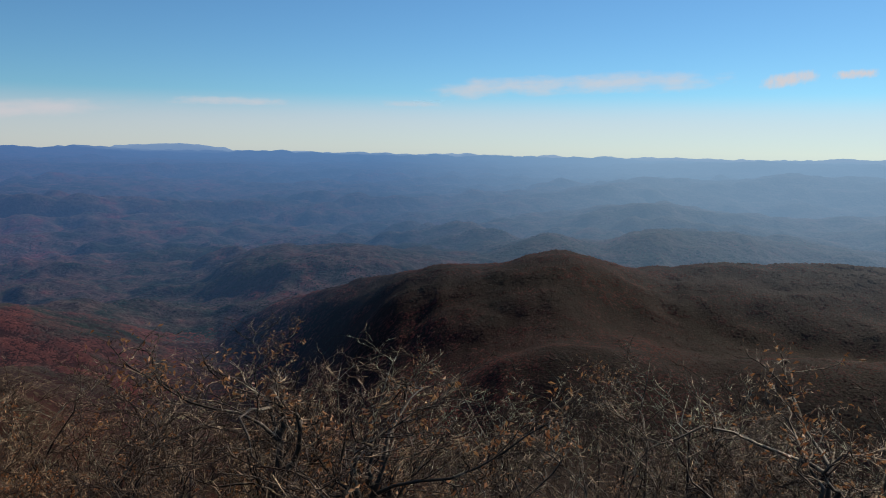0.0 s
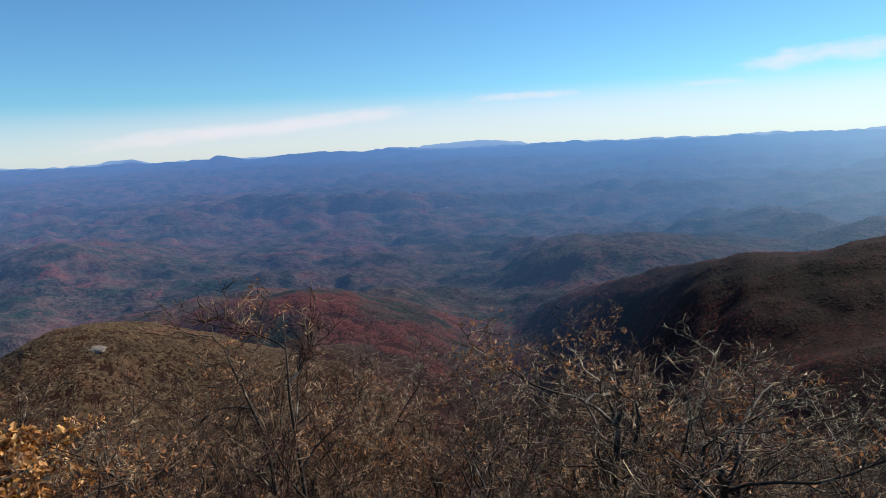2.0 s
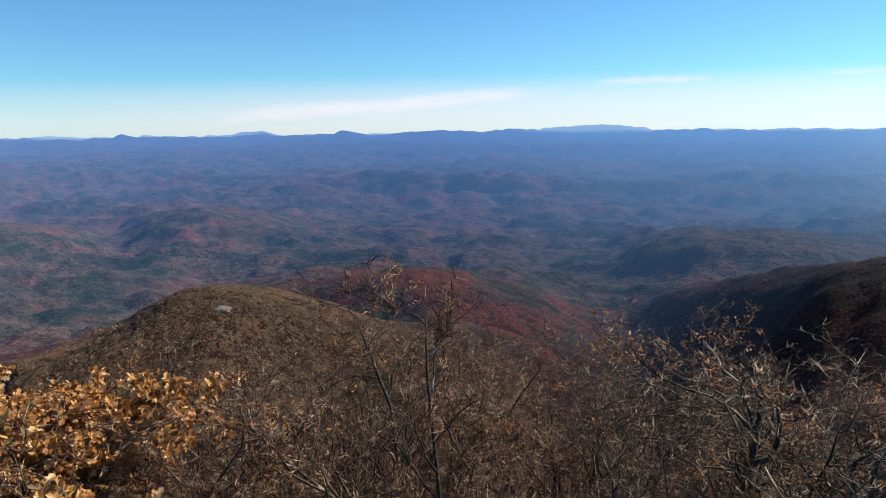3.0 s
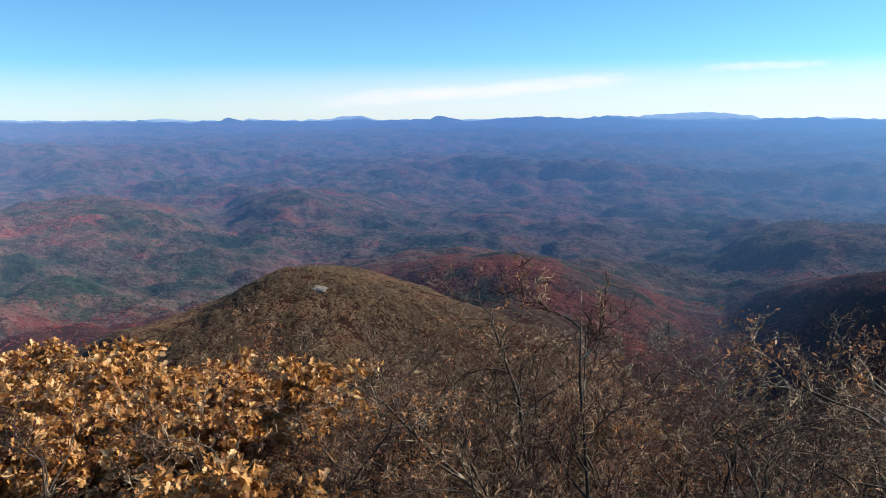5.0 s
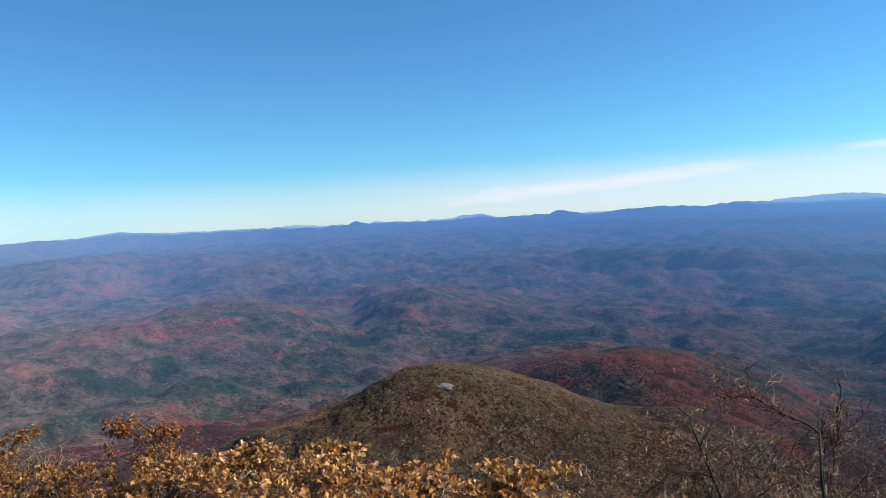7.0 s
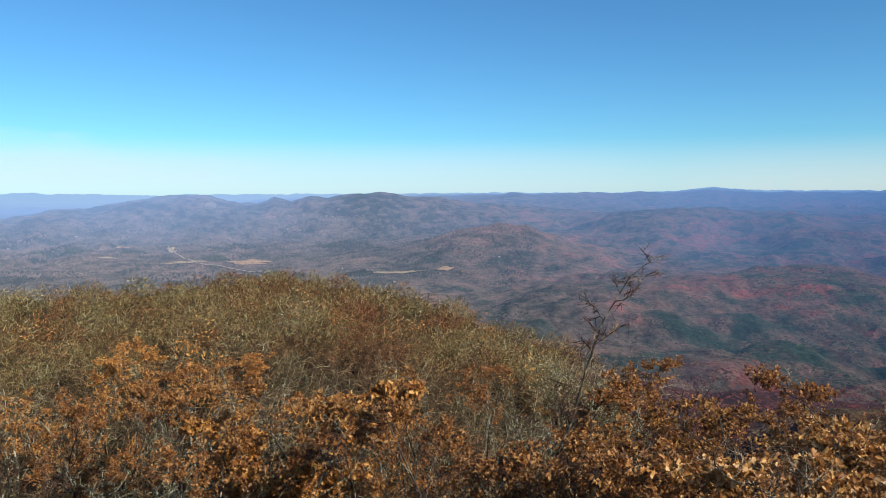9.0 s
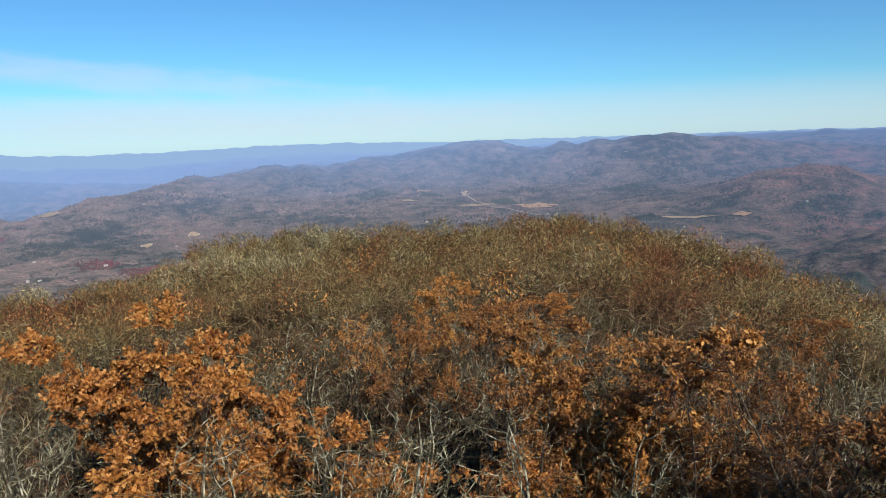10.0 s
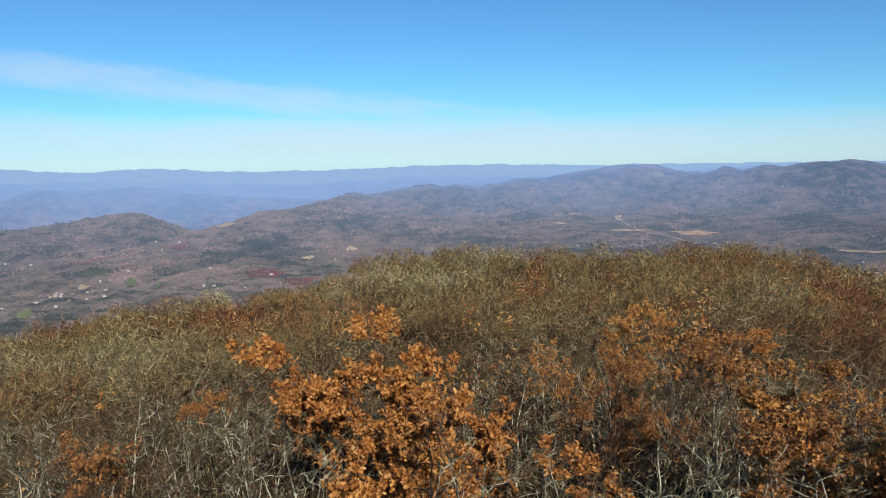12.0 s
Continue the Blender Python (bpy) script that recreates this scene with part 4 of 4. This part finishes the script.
def twig_crowns(name, label, az, r, tall, per, material, seed, slender=0.00042):
    """Leafless crowns seen from afar, each a dome of fine twigs that fan upwards, as one stuff."""
    rng = np.random.default_rng(seed)
    n = len(az) * per
    a, d, h = np.repeat(az, per), np.repeat(r, per), np.repeat(tall, per)
    turn, out = rng.uniform(0, 6.28, n), np.sqrt(rng.random(n))
    side = np.stack([np.cos(turn), np.sin(turn)], -1)
    low = 0.35 + 0.65 * rng.random(n) * np.sqrt(np.maximum(1 - out**2, 0.02))
    foot = np.stack([-np.sin(np.radians(a)) * d, np.cos(np.radians(a)) * d, land(a, d) + low * h * 0.8], -1)
    foot[:, :2] += side * (out * h * 0.45)[:, None]
    aim = np.concatenate([side * out[:, None] * 0.9, np.full((n, 1), 0.6)], 1) + rng.normal(0, 0.65, (n, 3))
    aim /= np.linalg.norm(aim, axis=1, keepdims=True)
    long = h * rng.uniform(0.05, 0.16, n)
    across = np.cross(aim, rng.normal(0, 1, (n, 3)))
    across *= (slender * d * rng.uniform(0.6, 1.4, n) / np.linalg.norm(across, axis=1))[:, None]
    deep = np.cross(aim, across)
    verts = np.stack([foot + across, foot - across * 0.5 + deep * 0.87, foot - across * 0.5 - deep * 0.87, foot + aim * long[:, None]], 1).reshape(-1, 3)
    faces = (np.array([(0, 1, 3), (1, 2, 3), (2, 0, 3)])[None] + (np.arange(n) * 4)[:, None, None]).reshape(-1, 3)
    return tagged(new(name, mesh_from(name, verts, faces, material, flat=True)), label, "shrubs", kind="stuff")


def twig_material(name, *stops, patch=0.16):
    n = Nodes(name)
    rnd = n.geo().outputs["Random Per Island"]
    fac = n.math("ADD", n.math("MULTIPLY", rnd, 0.35), n.math("MULTIPLY_ADD", n.math("ADD", n.math("MULTIPLY", n.noise(patch, 3), 0.6), n.math("MULTIPLY", n.noise(patch * 0.2, 3), 0.6)), 3.2, -1.58))
    return n.done(n.uneven(n.ramp(fac, *stops), rnd), 0.9, 0.1)


ridge_twigs = twig_material("ridge_twigs", (0.08, (0.086, 0.034, 0.020)), (0.32, (0.128, 0.058, 0.029)), (0.50, (0.130, 0.090, 0.041)), (0.68, (0.132, 0.108, 0.050)), (1.0, (0.205, 0.185, 0.12)), patch=0.3)
# ridge twigs darkened likewise, shade painted in for the slope
shaded_slope_twigs = twig_material("shaded_slope_twigs", (0.05, (0.020, 0.011, 0.008)), (0.4, (0.062, 0.030, 0.019)), (0.7, (0.105, 0.055, 0.034)), (0.95, (0.18, 0.12, 0.078)))
az, r = strewn(1000, 62, 174, 30, 113, 51)
twig_crowns("ridge_crowns", "tan and olive leafless crowns along the ridge", az, r, rng.uniform(1.7, 4.0, len(az)), 330, ridge_twigs, 52)
az, r = strewn(900, -46, 72, 14, 90, 53)
twig_crowns("slope_crowns", "brown leafless crowns on the slope, darkened as shaded", az, r, rng.uniform(2.0, 3.2, len(az)), 110, shaded_slope_twigs, 54)
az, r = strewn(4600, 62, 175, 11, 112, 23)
woods("undergrowth", "low undergrowth below the brush, shade painted into its colour", az, r, 0.2 + 0.010 * r * rng.uniform(0.6, 1.3, len(az)), shaded_under_mat, 24, 0.7)
az, r = strewn(900, -46, 70, 9.5, 40, 41)
brush("slope_brush", "brown leafless brush on the slope below the trees, darkened as shaded", az, r, rng.uniform(2.2, 3.4, len(az)), [shrub_form(k + 30, 3, 6, 3, 0.008) for k in range(3)], shaded_brush_mat, 42)
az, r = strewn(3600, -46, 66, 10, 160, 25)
woods("slope_undergrowth", "undergrowth on the slope below the trees, shade painted into its brown", az, r, 0.4 + 0.012 * r * rng.uniform(0.6, 1.3, len(az)), shaded_under_mat, 26, 0.8)


def leafy_brush(name, label, az, r, material, seed, high=2.3, wide=0.62, leaf=0.13):
    """Scrub oaks still in leaf, seen from afar: loose masses of dead leaves, as one stuff."""
    rng = np.random.default_rng(seed)
    per = 170
    n = len(az) * per
    a, d = np.repeat(az, per), np.repeat(r, per)
    mid = np.stack([-np.sin(np.radians(a)) * d, np.cos(np.radians(a)) * d, land(a, d) + high], -1)
    lump = np.repeat(rng.normal(0, wide, (len(az) * 10, 3)), per // 10, 0)
    spots = mid + lump * (1, 1, 1.0) + rng.normal(0, 0.17, (n, 3))
    v, f = leaves_at(spots, np.zeros((n, 3)), seed, leaf, False)
    return tagged(new(name, mesh_from(name, v, f, material, flat=True)), label, "shrubs", kind="stuff")


az, r = strewn(24, 84, 168, 16, 60, 31)
leaf_laurel = leaf_material("laurel_leaves", (0.0, (0.014, 0.018, 0.007)), (0.6, (0.042, 0.048, 0.015)), (1.0, (0.115, 0.110, 0.038)), redder=0.0)
leafy_brush("leafy_scrub", "scattered scrub oaks holding orange-brown leaves", az, r, leaf_rust, 32)

# olive laurel, kept dark to give the shade under the oaks as well
az, r = strewn(420, 72, 172, 4.5, 26, 61)
leafy_brush("laurel_scrub", "dark olive evergreen shrubs under the oaks", az, r, leaf_laurel, 62, 1.0, 0.5, 0.09)
# added dark shrubs, standing for shaded litter below the bare oaks
az, r = strewn(200, -46, 74, 5.0, 18, 63)
leafy_brush("low_scrub", "dark low shrubs added as shade under the bare oaks", az, r, leaf_laurel, 64, 0.9, 0.5, 0.09)

# ---- things in the landscape ----
outcrop_bm = bmesh.new()
bmesh.ops.create_icosphere(outcrop_bm, subdivisions=3, radius=1.0)
for v in outcrop_bm.verts:
    v.co *= 1 + 0.35 * noise.fractal(v.co * 1.7, 1.0, 2.0, 4)
    v.co = Vector((v.co.x * 4.4, v.co.y * 1.9, v.co.z * 0.8 + v.co.y * 1.1))
outcrop_me = bpy.data.meshes.new("rock_outcrop")
outcrop_bm.to_mesh(outcrop_me)
outcrop_me.materials.append(rock_mat)
d = meets(48.0, -13.3)
outcrop = tagged(new("rock_outcrop", outcrop_me), "bare pale rock outcrop on the wooded knob", "rock")
outcrop.matrix_world = Matrix.Translation(spot(48.0, d, 0.6)) @ pose(0, 0, 0, 0, 0, 48 - 18)

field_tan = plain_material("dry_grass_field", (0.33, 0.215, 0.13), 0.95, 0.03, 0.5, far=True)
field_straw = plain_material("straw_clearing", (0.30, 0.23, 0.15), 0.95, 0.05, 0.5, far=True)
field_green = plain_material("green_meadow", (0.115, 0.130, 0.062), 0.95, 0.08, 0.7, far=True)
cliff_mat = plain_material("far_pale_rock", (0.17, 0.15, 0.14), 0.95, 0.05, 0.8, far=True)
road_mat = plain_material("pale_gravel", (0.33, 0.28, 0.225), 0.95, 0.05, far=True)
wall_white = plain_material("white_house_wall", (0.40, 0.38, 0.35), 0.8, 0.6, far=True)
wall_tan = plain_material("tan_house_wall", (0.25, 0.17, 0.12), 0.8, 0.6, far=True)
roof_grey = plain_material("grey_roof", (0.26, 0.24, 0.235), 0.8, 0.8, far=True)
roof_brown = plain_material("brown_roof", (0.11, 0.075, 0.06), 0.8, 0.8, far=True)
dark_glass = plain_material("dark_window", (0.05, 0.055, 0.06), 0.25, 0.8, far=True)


def box(bm, x0, x1, y0, y1, z0, z1):
    v = [bm.verts.new((x, y, z)) for z in (z0, z1) for y in (y0, y1) for x in (x0, x1)]
    for f in ((0, 2, 3, 1), (4, 5, 7, 6), (0, 1, 5, 4), (2, 6, 7, 3), (0, 4, 6, 2), (1, 3, 7, 5)):
        bm.faces.new([v[k] for k in f])


def made(name, bm, material):
    me = bpy.data.meshes.new(name)
    bm.to_mesh(me)
    me.materials.append(material)
    return me


def field(name, label, az, el, wide, deep, material, seed):
    """A clearing draped over the land: half widths in degrees of azimuth and as a share of its distance."""
    rg = random.Random(seed)
    d = meets(az, el)
    outline = [(math.cos(q) * rg.uniform(0.4, 1.2), math.sin(q) * rg.uniform(0.5, 1.15)) for q in [k * 2 * math.pi / 18 for k in range(18)]]
    bm = bmesh.new()
    rings = [[bm.verts.new(spot(az + (u * f) * wide, d * (1 + v * f * deep), d * 0.0011)) for u, v in outline] for f in (1.0, 0.66, 0.33)]
    mid = bm.verts.new(spot(az, d, d * 0.0011))
    for k in range(18):
        m = (k + 1) % 18
        for a, b in zip(rings, rings[1:]):
            bm.faces.new((a[k], a[m], b[m], b[k]))
        bm.faces.new((rings[-1][k], rings[-1][m], mid))
    bmesh.ops.recalc_face_normals(bm, faces=bm.faces)
    me = bpy.data.meshes.new(name)
    bm.to_mesh(me)
    me.materials.append(material)
    return tagged(new(name, me), label, "field", kind="structure")


field("field", "tan mown field in the wooded valley", 105.9, -5.6, 1.7, 0.036, field_tan, 1)
field("field", "pale dry clearing beside the valley road", 110.4, -5.5, 1.5, 0.010, field_straw, 2)
field("field", "pale dry clearing around the farmhouse", 111.2, -4.65, 0.35, 0.035, field_straw, 13)
field("field", "narrow tan clearing among the woods", 115.6, -4.9, 0.9, 0.008, field_straw, 3)
field("field", "narrow tan clearing among the woods", 114.4, -4.2, 0.6, 0.010, field_tan, 4)
field("field", "tan field edge below the ridge", 94.5, -6.6, 2.2, 0.008, field_straw, 5)
field("field", "tan field below the ridge", 91.0, -6.3, 0.7, 0.02, field_tan, 6)
field("field", "green meadow by the village", 147.6, -8.25, 0.45, 0.035, field_green, 7)
field("field", "green meadow by the village", 145.7, -8.5, 0.35, 0.025, field_green, 8)
field("field", "green meadow by the village", 154.4, -9.7, 0.7, 0.02, field_green, 9)
field("field", "small tan clearing among the houses", 150.7, -8.25, 0.35, 0.02, field_straw, 14)
field("field", "bare tan clearing among the woods", 131.6, -6.62, 0.42, 0.014, field_straw, 15)
field("field", "pale cleared strip among the woods", 134.9, -7.18, 0.6, 0.010, field_straw, 16)
field("field", "high clearing on the wooded rise", 140.9, -4.5, 0.8, 0.012, field_straw, 10)


def stand_of(name, label, az, el, wide, deep, n, material, seed, stretch):
    """A stand of alike trees round the place where a line of sight meets the land, as one stuff."""
    rng = np.random.default_rng(seed)
    q, u = rng.uniform(0, 6.28, n), np.sqrt(rng.random(n)) * rng.uniform(0.6, 1.15, n)
    d = meets(az, el)
    d = d * (1 + deep * u * np.sin(q))
    woods(name, label, az + wide * u * np.cos(q), d, d * 0.0015 * rng.uniform(0.5, 1.4, n), material, seed, stretch, 4)


for k, (az, el, wide, deep) in enumerate(((108.3, -5.25, 0.9, 0.03), (97.6, -6.65, 1.2, 0.02), (118.2, -4.4, 2.0, 0.035), (113.8, -4.55, 0.9, 0.02), (106.6, -4.4, 2.2, 0.03), (99.0, -4.4, 2.4, 0.04), (149.6, -7.2, 1.2, 0.03), (144.6, -7.7, 1.6, 0.03), (114.3, -6.9, 1.2, 0.02))):
    stand_of("backdrop_pine_stand", "dark green pines in a stand in the valley", az, el, wide, deep, 420, pine_crowns, 70 + k, 1.5)
for k, (az, el, wide, deep) in enumerate(((138.3, -8.1, 1.7, 0.04), (135.6, -8.8, 1.6, 0.03), (149.5, -6.4, 2.2, 0.02), (144.6, -5.9, 1.3, 0.02))):
    stand_of("backdrop_red_oaks", "red oaks in a patch among the grey woods", az, el, wide, deep, 300, crown_maroon, 90 + k, 1.2)


def road(label, wide, *stops):
    """A road draped over the land along bearings and elevations."""
    bends = np.array(stops)
    f = np.linspace(0, len(bends) - 1, 40)
    az, far = np.interp(f, range(len(bends)), bends[:, 0]), np.interp(f, range(len(bends)), [meets(*b) for b in bends])
    far = np.convolve(np.pad(far, 2, mode="edge"), np.ones(5) / 5, "valid")
    mids = [spot(a, d, 2.0) for a, d in zip(az, far)]
    bm, rows = bmesh.new(), []
    for k, p in enumerate(mids):
        run = mids[min(k + 1, 39)] - mids[max(k - 1, 0)]
        side = Vector((-run.y, run.x, 0)).normalized() * wide
        rows.append((bm.verts.new(p + side), bm.verts.new(p - side)))
    for (a, b), (c, d) in zip(rows, rows[1:]):
        bm.faces.new((b, d, c, a))
    bmesh.ops.recalc_face_normals(bm, faces=bm.faces)
    return tagged(new("road", made("road", bm, road_mat)), label, "road", kind="structure")


road("pale gravel road winding past the field", 1.9, (111.4, -4.35), (111.3, -4.6), (110.7, -4.95), (109.9, -5.35), (109.0, -5.65), (107.6, -5.9), (106.4, -6.2), (105.2, -6.35), (103.4, -6.5))
road("pale valley road among the woods", 1.2, (115.5, -5.35), (113.2, -5.4), (111.6, -5.4), (110.0, -5.5))


wall_bm, roof_bm, win_bm = bmesh.new(), bmesh.new(), bmesh.new()
box(wall_bm, -5, 5, -3.5, 3.5, -2, 3.4)
eave = [roof_bm.verts.new(p) for p in ((-5.6, -4.2, 3.2), (5.6, -4.2, 3.2), (5.6, 4.2, 3.2), (-5.6, 4.2, 3.2), (-5.6, 0, 6.2), (5.6, 0, 6.2))]
for f in ((0, 1, 5, 4), (2, 3, 4, 5), (0, 4, 3), (1, 2, 5), (3, 2, 1, 0)):
    roof_bm.faces.new([eave[k] for k in f])
box(win_bm, -0.6, 0.6, -0.06, 0.0, 0, 1.3)
wall_me, roof_me, win_me = made("wall", wall_bm, wall_white), made("roof", roof_bm, roof_grey), made("window", win_bm, dark_glass)
tan_wall_me, brown_roof_me = made("wall", wall_bm, wall_tan), made("roof", roof_bm, roof_brown)
HOUSES = {"white": [wall_me, roof_me, "small white house with a grey gable roof", "grey gable roof", None],
          "tan": [tan_wall_me, brown_roof_me, "small tan house with a brown gable roof", "brown gable roof", None]}


def house(az, el, size, turn, kind):
    walls, top, label, roof_label, first = HOUSES[kind]
    d = meets(az, el)
    m = Matrix.Translation(spot(az, d, size * 1.2)) @ pose(0, 0, 0, 0, 0, az + turn) @ Matrix.Diagonal((size * random.uniform(0.8, 1.5), size, size * random.uniform(0.8, 1.1), 1))
    if first:
        return copy_thing(first, m @ Matrix.Diagonal([1 / s for s in first.scale] + [1]))
    first = tagged(new("house"), label, "house", "houses in the valley")
    part("wall", walls, first)
    part("roof", top, first, roof_label)
    for x in (-3.2, 0, 3.2):
        for y, z_turn in ((-3.5, 0), (3.5, 180)):
            w = part("window", win_me, first, "dark window")
            w.matrix_basis = pose(x, y, 1.2, 0, 0, z_turn)
    first.matrix_basis = m
    HOUSES[kind][4] = first
    return first


random.seed(9)
for az, el in ((111.4, -4.3), (110.9, -4.55), (104.9, -6.25), (104.3, -6.3), (100.7, -2.1), (100.0, -2.25), (99.1, -1.8), (102.1, -3.3), (102.9, -3.2), (86.8, -5.5), (82.4, -2.75), (114.2, -6.6), (98.9, -6.26), (94.9, -7.3),
               (135.2, -7.15), (134.6, -7.1), (132.9, -7.3), (131.9, -6.65), (147.9, -6.2), (147.2, -6.65), (147.7, -7.4), (155.2, -6.3), (153.7, -6.5), (145.7, -5.4), (146.7, -5.9), (145.3, -6.0), (144.1, -5.55), (142.1, -7.55),
               (137.7, -8.3), (142.6, -8.85), (141.9, -8.85), (139.7, -9.1), (134.8, -4.15), (62.6, -1.6), (61.9, -1.55), (56.6, -2.2), (55.9, -2.1), (57.4, -2.3), (117.4, -3.4), (91.6, -4.1), (121.5, -4.0), (106.0, -2.6)):
    house(az, el, random.uniform(0.26, 0.42), random.uniform(-40, 40), "white")
for _ in range(30):
    house(random.gauss(152.2, 1.5), random.gauss(-8.7, 0.4), random.uniform(0.24, 0.42), random.uniform(-60, 60), random.choice(("white", "tan", "tan")))

cliff = tagged(new("rock_cliff", made("rock_cliff", outcrop_bm, cliff_mat)), "pale bare cliff on the flank of the ridge", "rock")
cliff.matrix_world = Matrix.Translation(spot(108.4, meets(108.4, -1.45), 2.0)) @ pose(0, 0, 0, 24, 0, 108) @ Matrix.Diagonal((4.5, 2.5, 6.0, 1))

# ---- thin clouds low over the horizon ----
def cloud_material(name, seed, most, wisp, colour):
    n = Nodes(name)
    coord = n.tree.nodes.new("ShaderNodeTexCoord")
    grid = n.add("ShaderNodeSeparateXYZ")
    n.link(coord.outputs["UV"], grid.inputs[0])
    stretch = n.add("ShaderNodeCombineXYZ", Z=float(seed))
    n.link(n.math("MULTIPLY", grid.outputs[0], 7.0), stretch.inputs[0])
    n.link(n.math("MULTIPLY", grid.outputs[1], 1.6), stretch.inputs[1])
    puff = n.noise(1.0, 5, stretch.outputs[0], 0.6)
    across = n.math("MULTIPLY", n.math("MULTIPLY", grid.outputs[1], n.math("SUBTRACT", 1.0, grid.outputs[1])), 4.0)
    ends = n.math("MULTIPLY", n.math("MULTIPLY", grid.outputs[0], n.math("SUBTRACT", 1.0, grid.outputs[0])), 4.0)
    body = n.math("MULTIPLY", across, n.math("POWER", ends, 0.5))
    thick = n.math("SUBTRACT", n.math("MULTIPLY", body, 1.15), n.math("MULTIPLY_ADD", puff, wisp, -0.3 * wisp))
    node = n.tree.nodes.new("ShaderNodeMapRange")
    node.interpolation_type = "SMOOTHSTEP"
    for key, value in (("From Min", 0.0), ("From Max", 1.0), ("To Min", 0.0), ("To Max", most)):
        node.inputs[key].default_value = value
    n.link(thick, node.inputs["Value"])
    glow = n.add("ShaderNodeEmission", Color=(*colour, 1), Strength=0.56)
    clear = n.tree.nodes.new("ShaderNodeBsdfTransparent")
    blend = n.tree.nodes.new("ShaderNodeMixShader")
    n.link(node.outputs[0], blend.inputs[0])
    n.link(clear.outputs[0], blend.inputs[1])
    n.link(glow.outputs[0], blend.inputs[2])
    n.link(blend.outputs[0], n.out.inputs["Surface"])
    return n.mat


def cloud(label, az0, el0, az1, el1, tall, most, seed, wisp=1.5, colour=(0.93, 0.91, 0.98)):
    """A streak of cloud from one bearing to another, on the far sky."""
    me = bpy.data.meshes.new("cloud")
    cols, rows = 40, 4
    verts, faces = [], []
    for i in range(cols + 1):
        f = i / cols
        for j in range(rows + 1):
            g = j / rows
            el = el0 + (el1 - el0) * f + (g - 0.5) * tall
            verts.append(way(az0 + (az1 - az0) * f, el) * 4850 + Vector((0, 0, EYE)))
    for i in range(cols):
        for j in range(rows):
            a = i * (rows + 1) + j
            faces.append((a, a + rows + 1, a + rows + 2, a + 1))
    me.from_pydata(verts, [], faces)
    layer = me.uv_layers.new(name="UVMap")
    for poly in me.polygons:
        for li in poly.loop_indices:
            k = me.loops[li].vertex_index
            layer.data[li].uv = (k // (rows + 1) / cols, k % (rows + 1) / rows)
    me.materials.append(cloud_material("cloud_vapour", seed, most, wisp, colour))
    return tagged(new("cloud", me), label, "cloud", kind="structure")


cloud("long thin white cloud streak over the horizon", 2.5, 4.3, -21.5, 5.3, 2.1, 0.66, 1, 1.9)
cloud("small white cloud wisp", -22.3, 4.8, -26.3, 5.4, 1.3, 0.9, 2)
cloud("small white cloud wisp", -26.8, 5.3, -29.8, 5.4, 0.8, 0.9, 3)
cloud("thin white cloud streak over the horizon", 50.0, 0.7, 21.5, 2.7, 1.7, 0.5, 4, 1.7)
cloud("faint cloud streak", 20.5, 3.1, 11.5, 3.2, 0.8, 0.45, 5)
cloud("faint cloud wisp", 5.0, 3.3, 0.0, 3.3, 0.6, 0.3, 6)
cloud("broad veil of thin cloud", 172.0, 8.5, 112.0, 2.2, 3.4, 0.40, 7, 1.9, (0.88, 0.95, 1.02))
cloud("broad veil of thin cloud low on the horizon", 170.0, 3.0, 100.0, 0.9, 4.0, 0.36, 8, 1.5, (0.88, 0.95, 1.02))
# glowing sheets added as painted haze, whitening the low sky
cloud("pale haze lying along the horizon", 75.0, -0.4, -85.0, 0.4, 8.5, 0.40, 9, 0.15, (1.12, 0.89, 1.03))
cloud("pale haze lying along the horizon", 185.0, -0.6, 58.0, -0.6, 9.0, 0.46, 10, 0.15, (0.86, 0.88, 1.08))
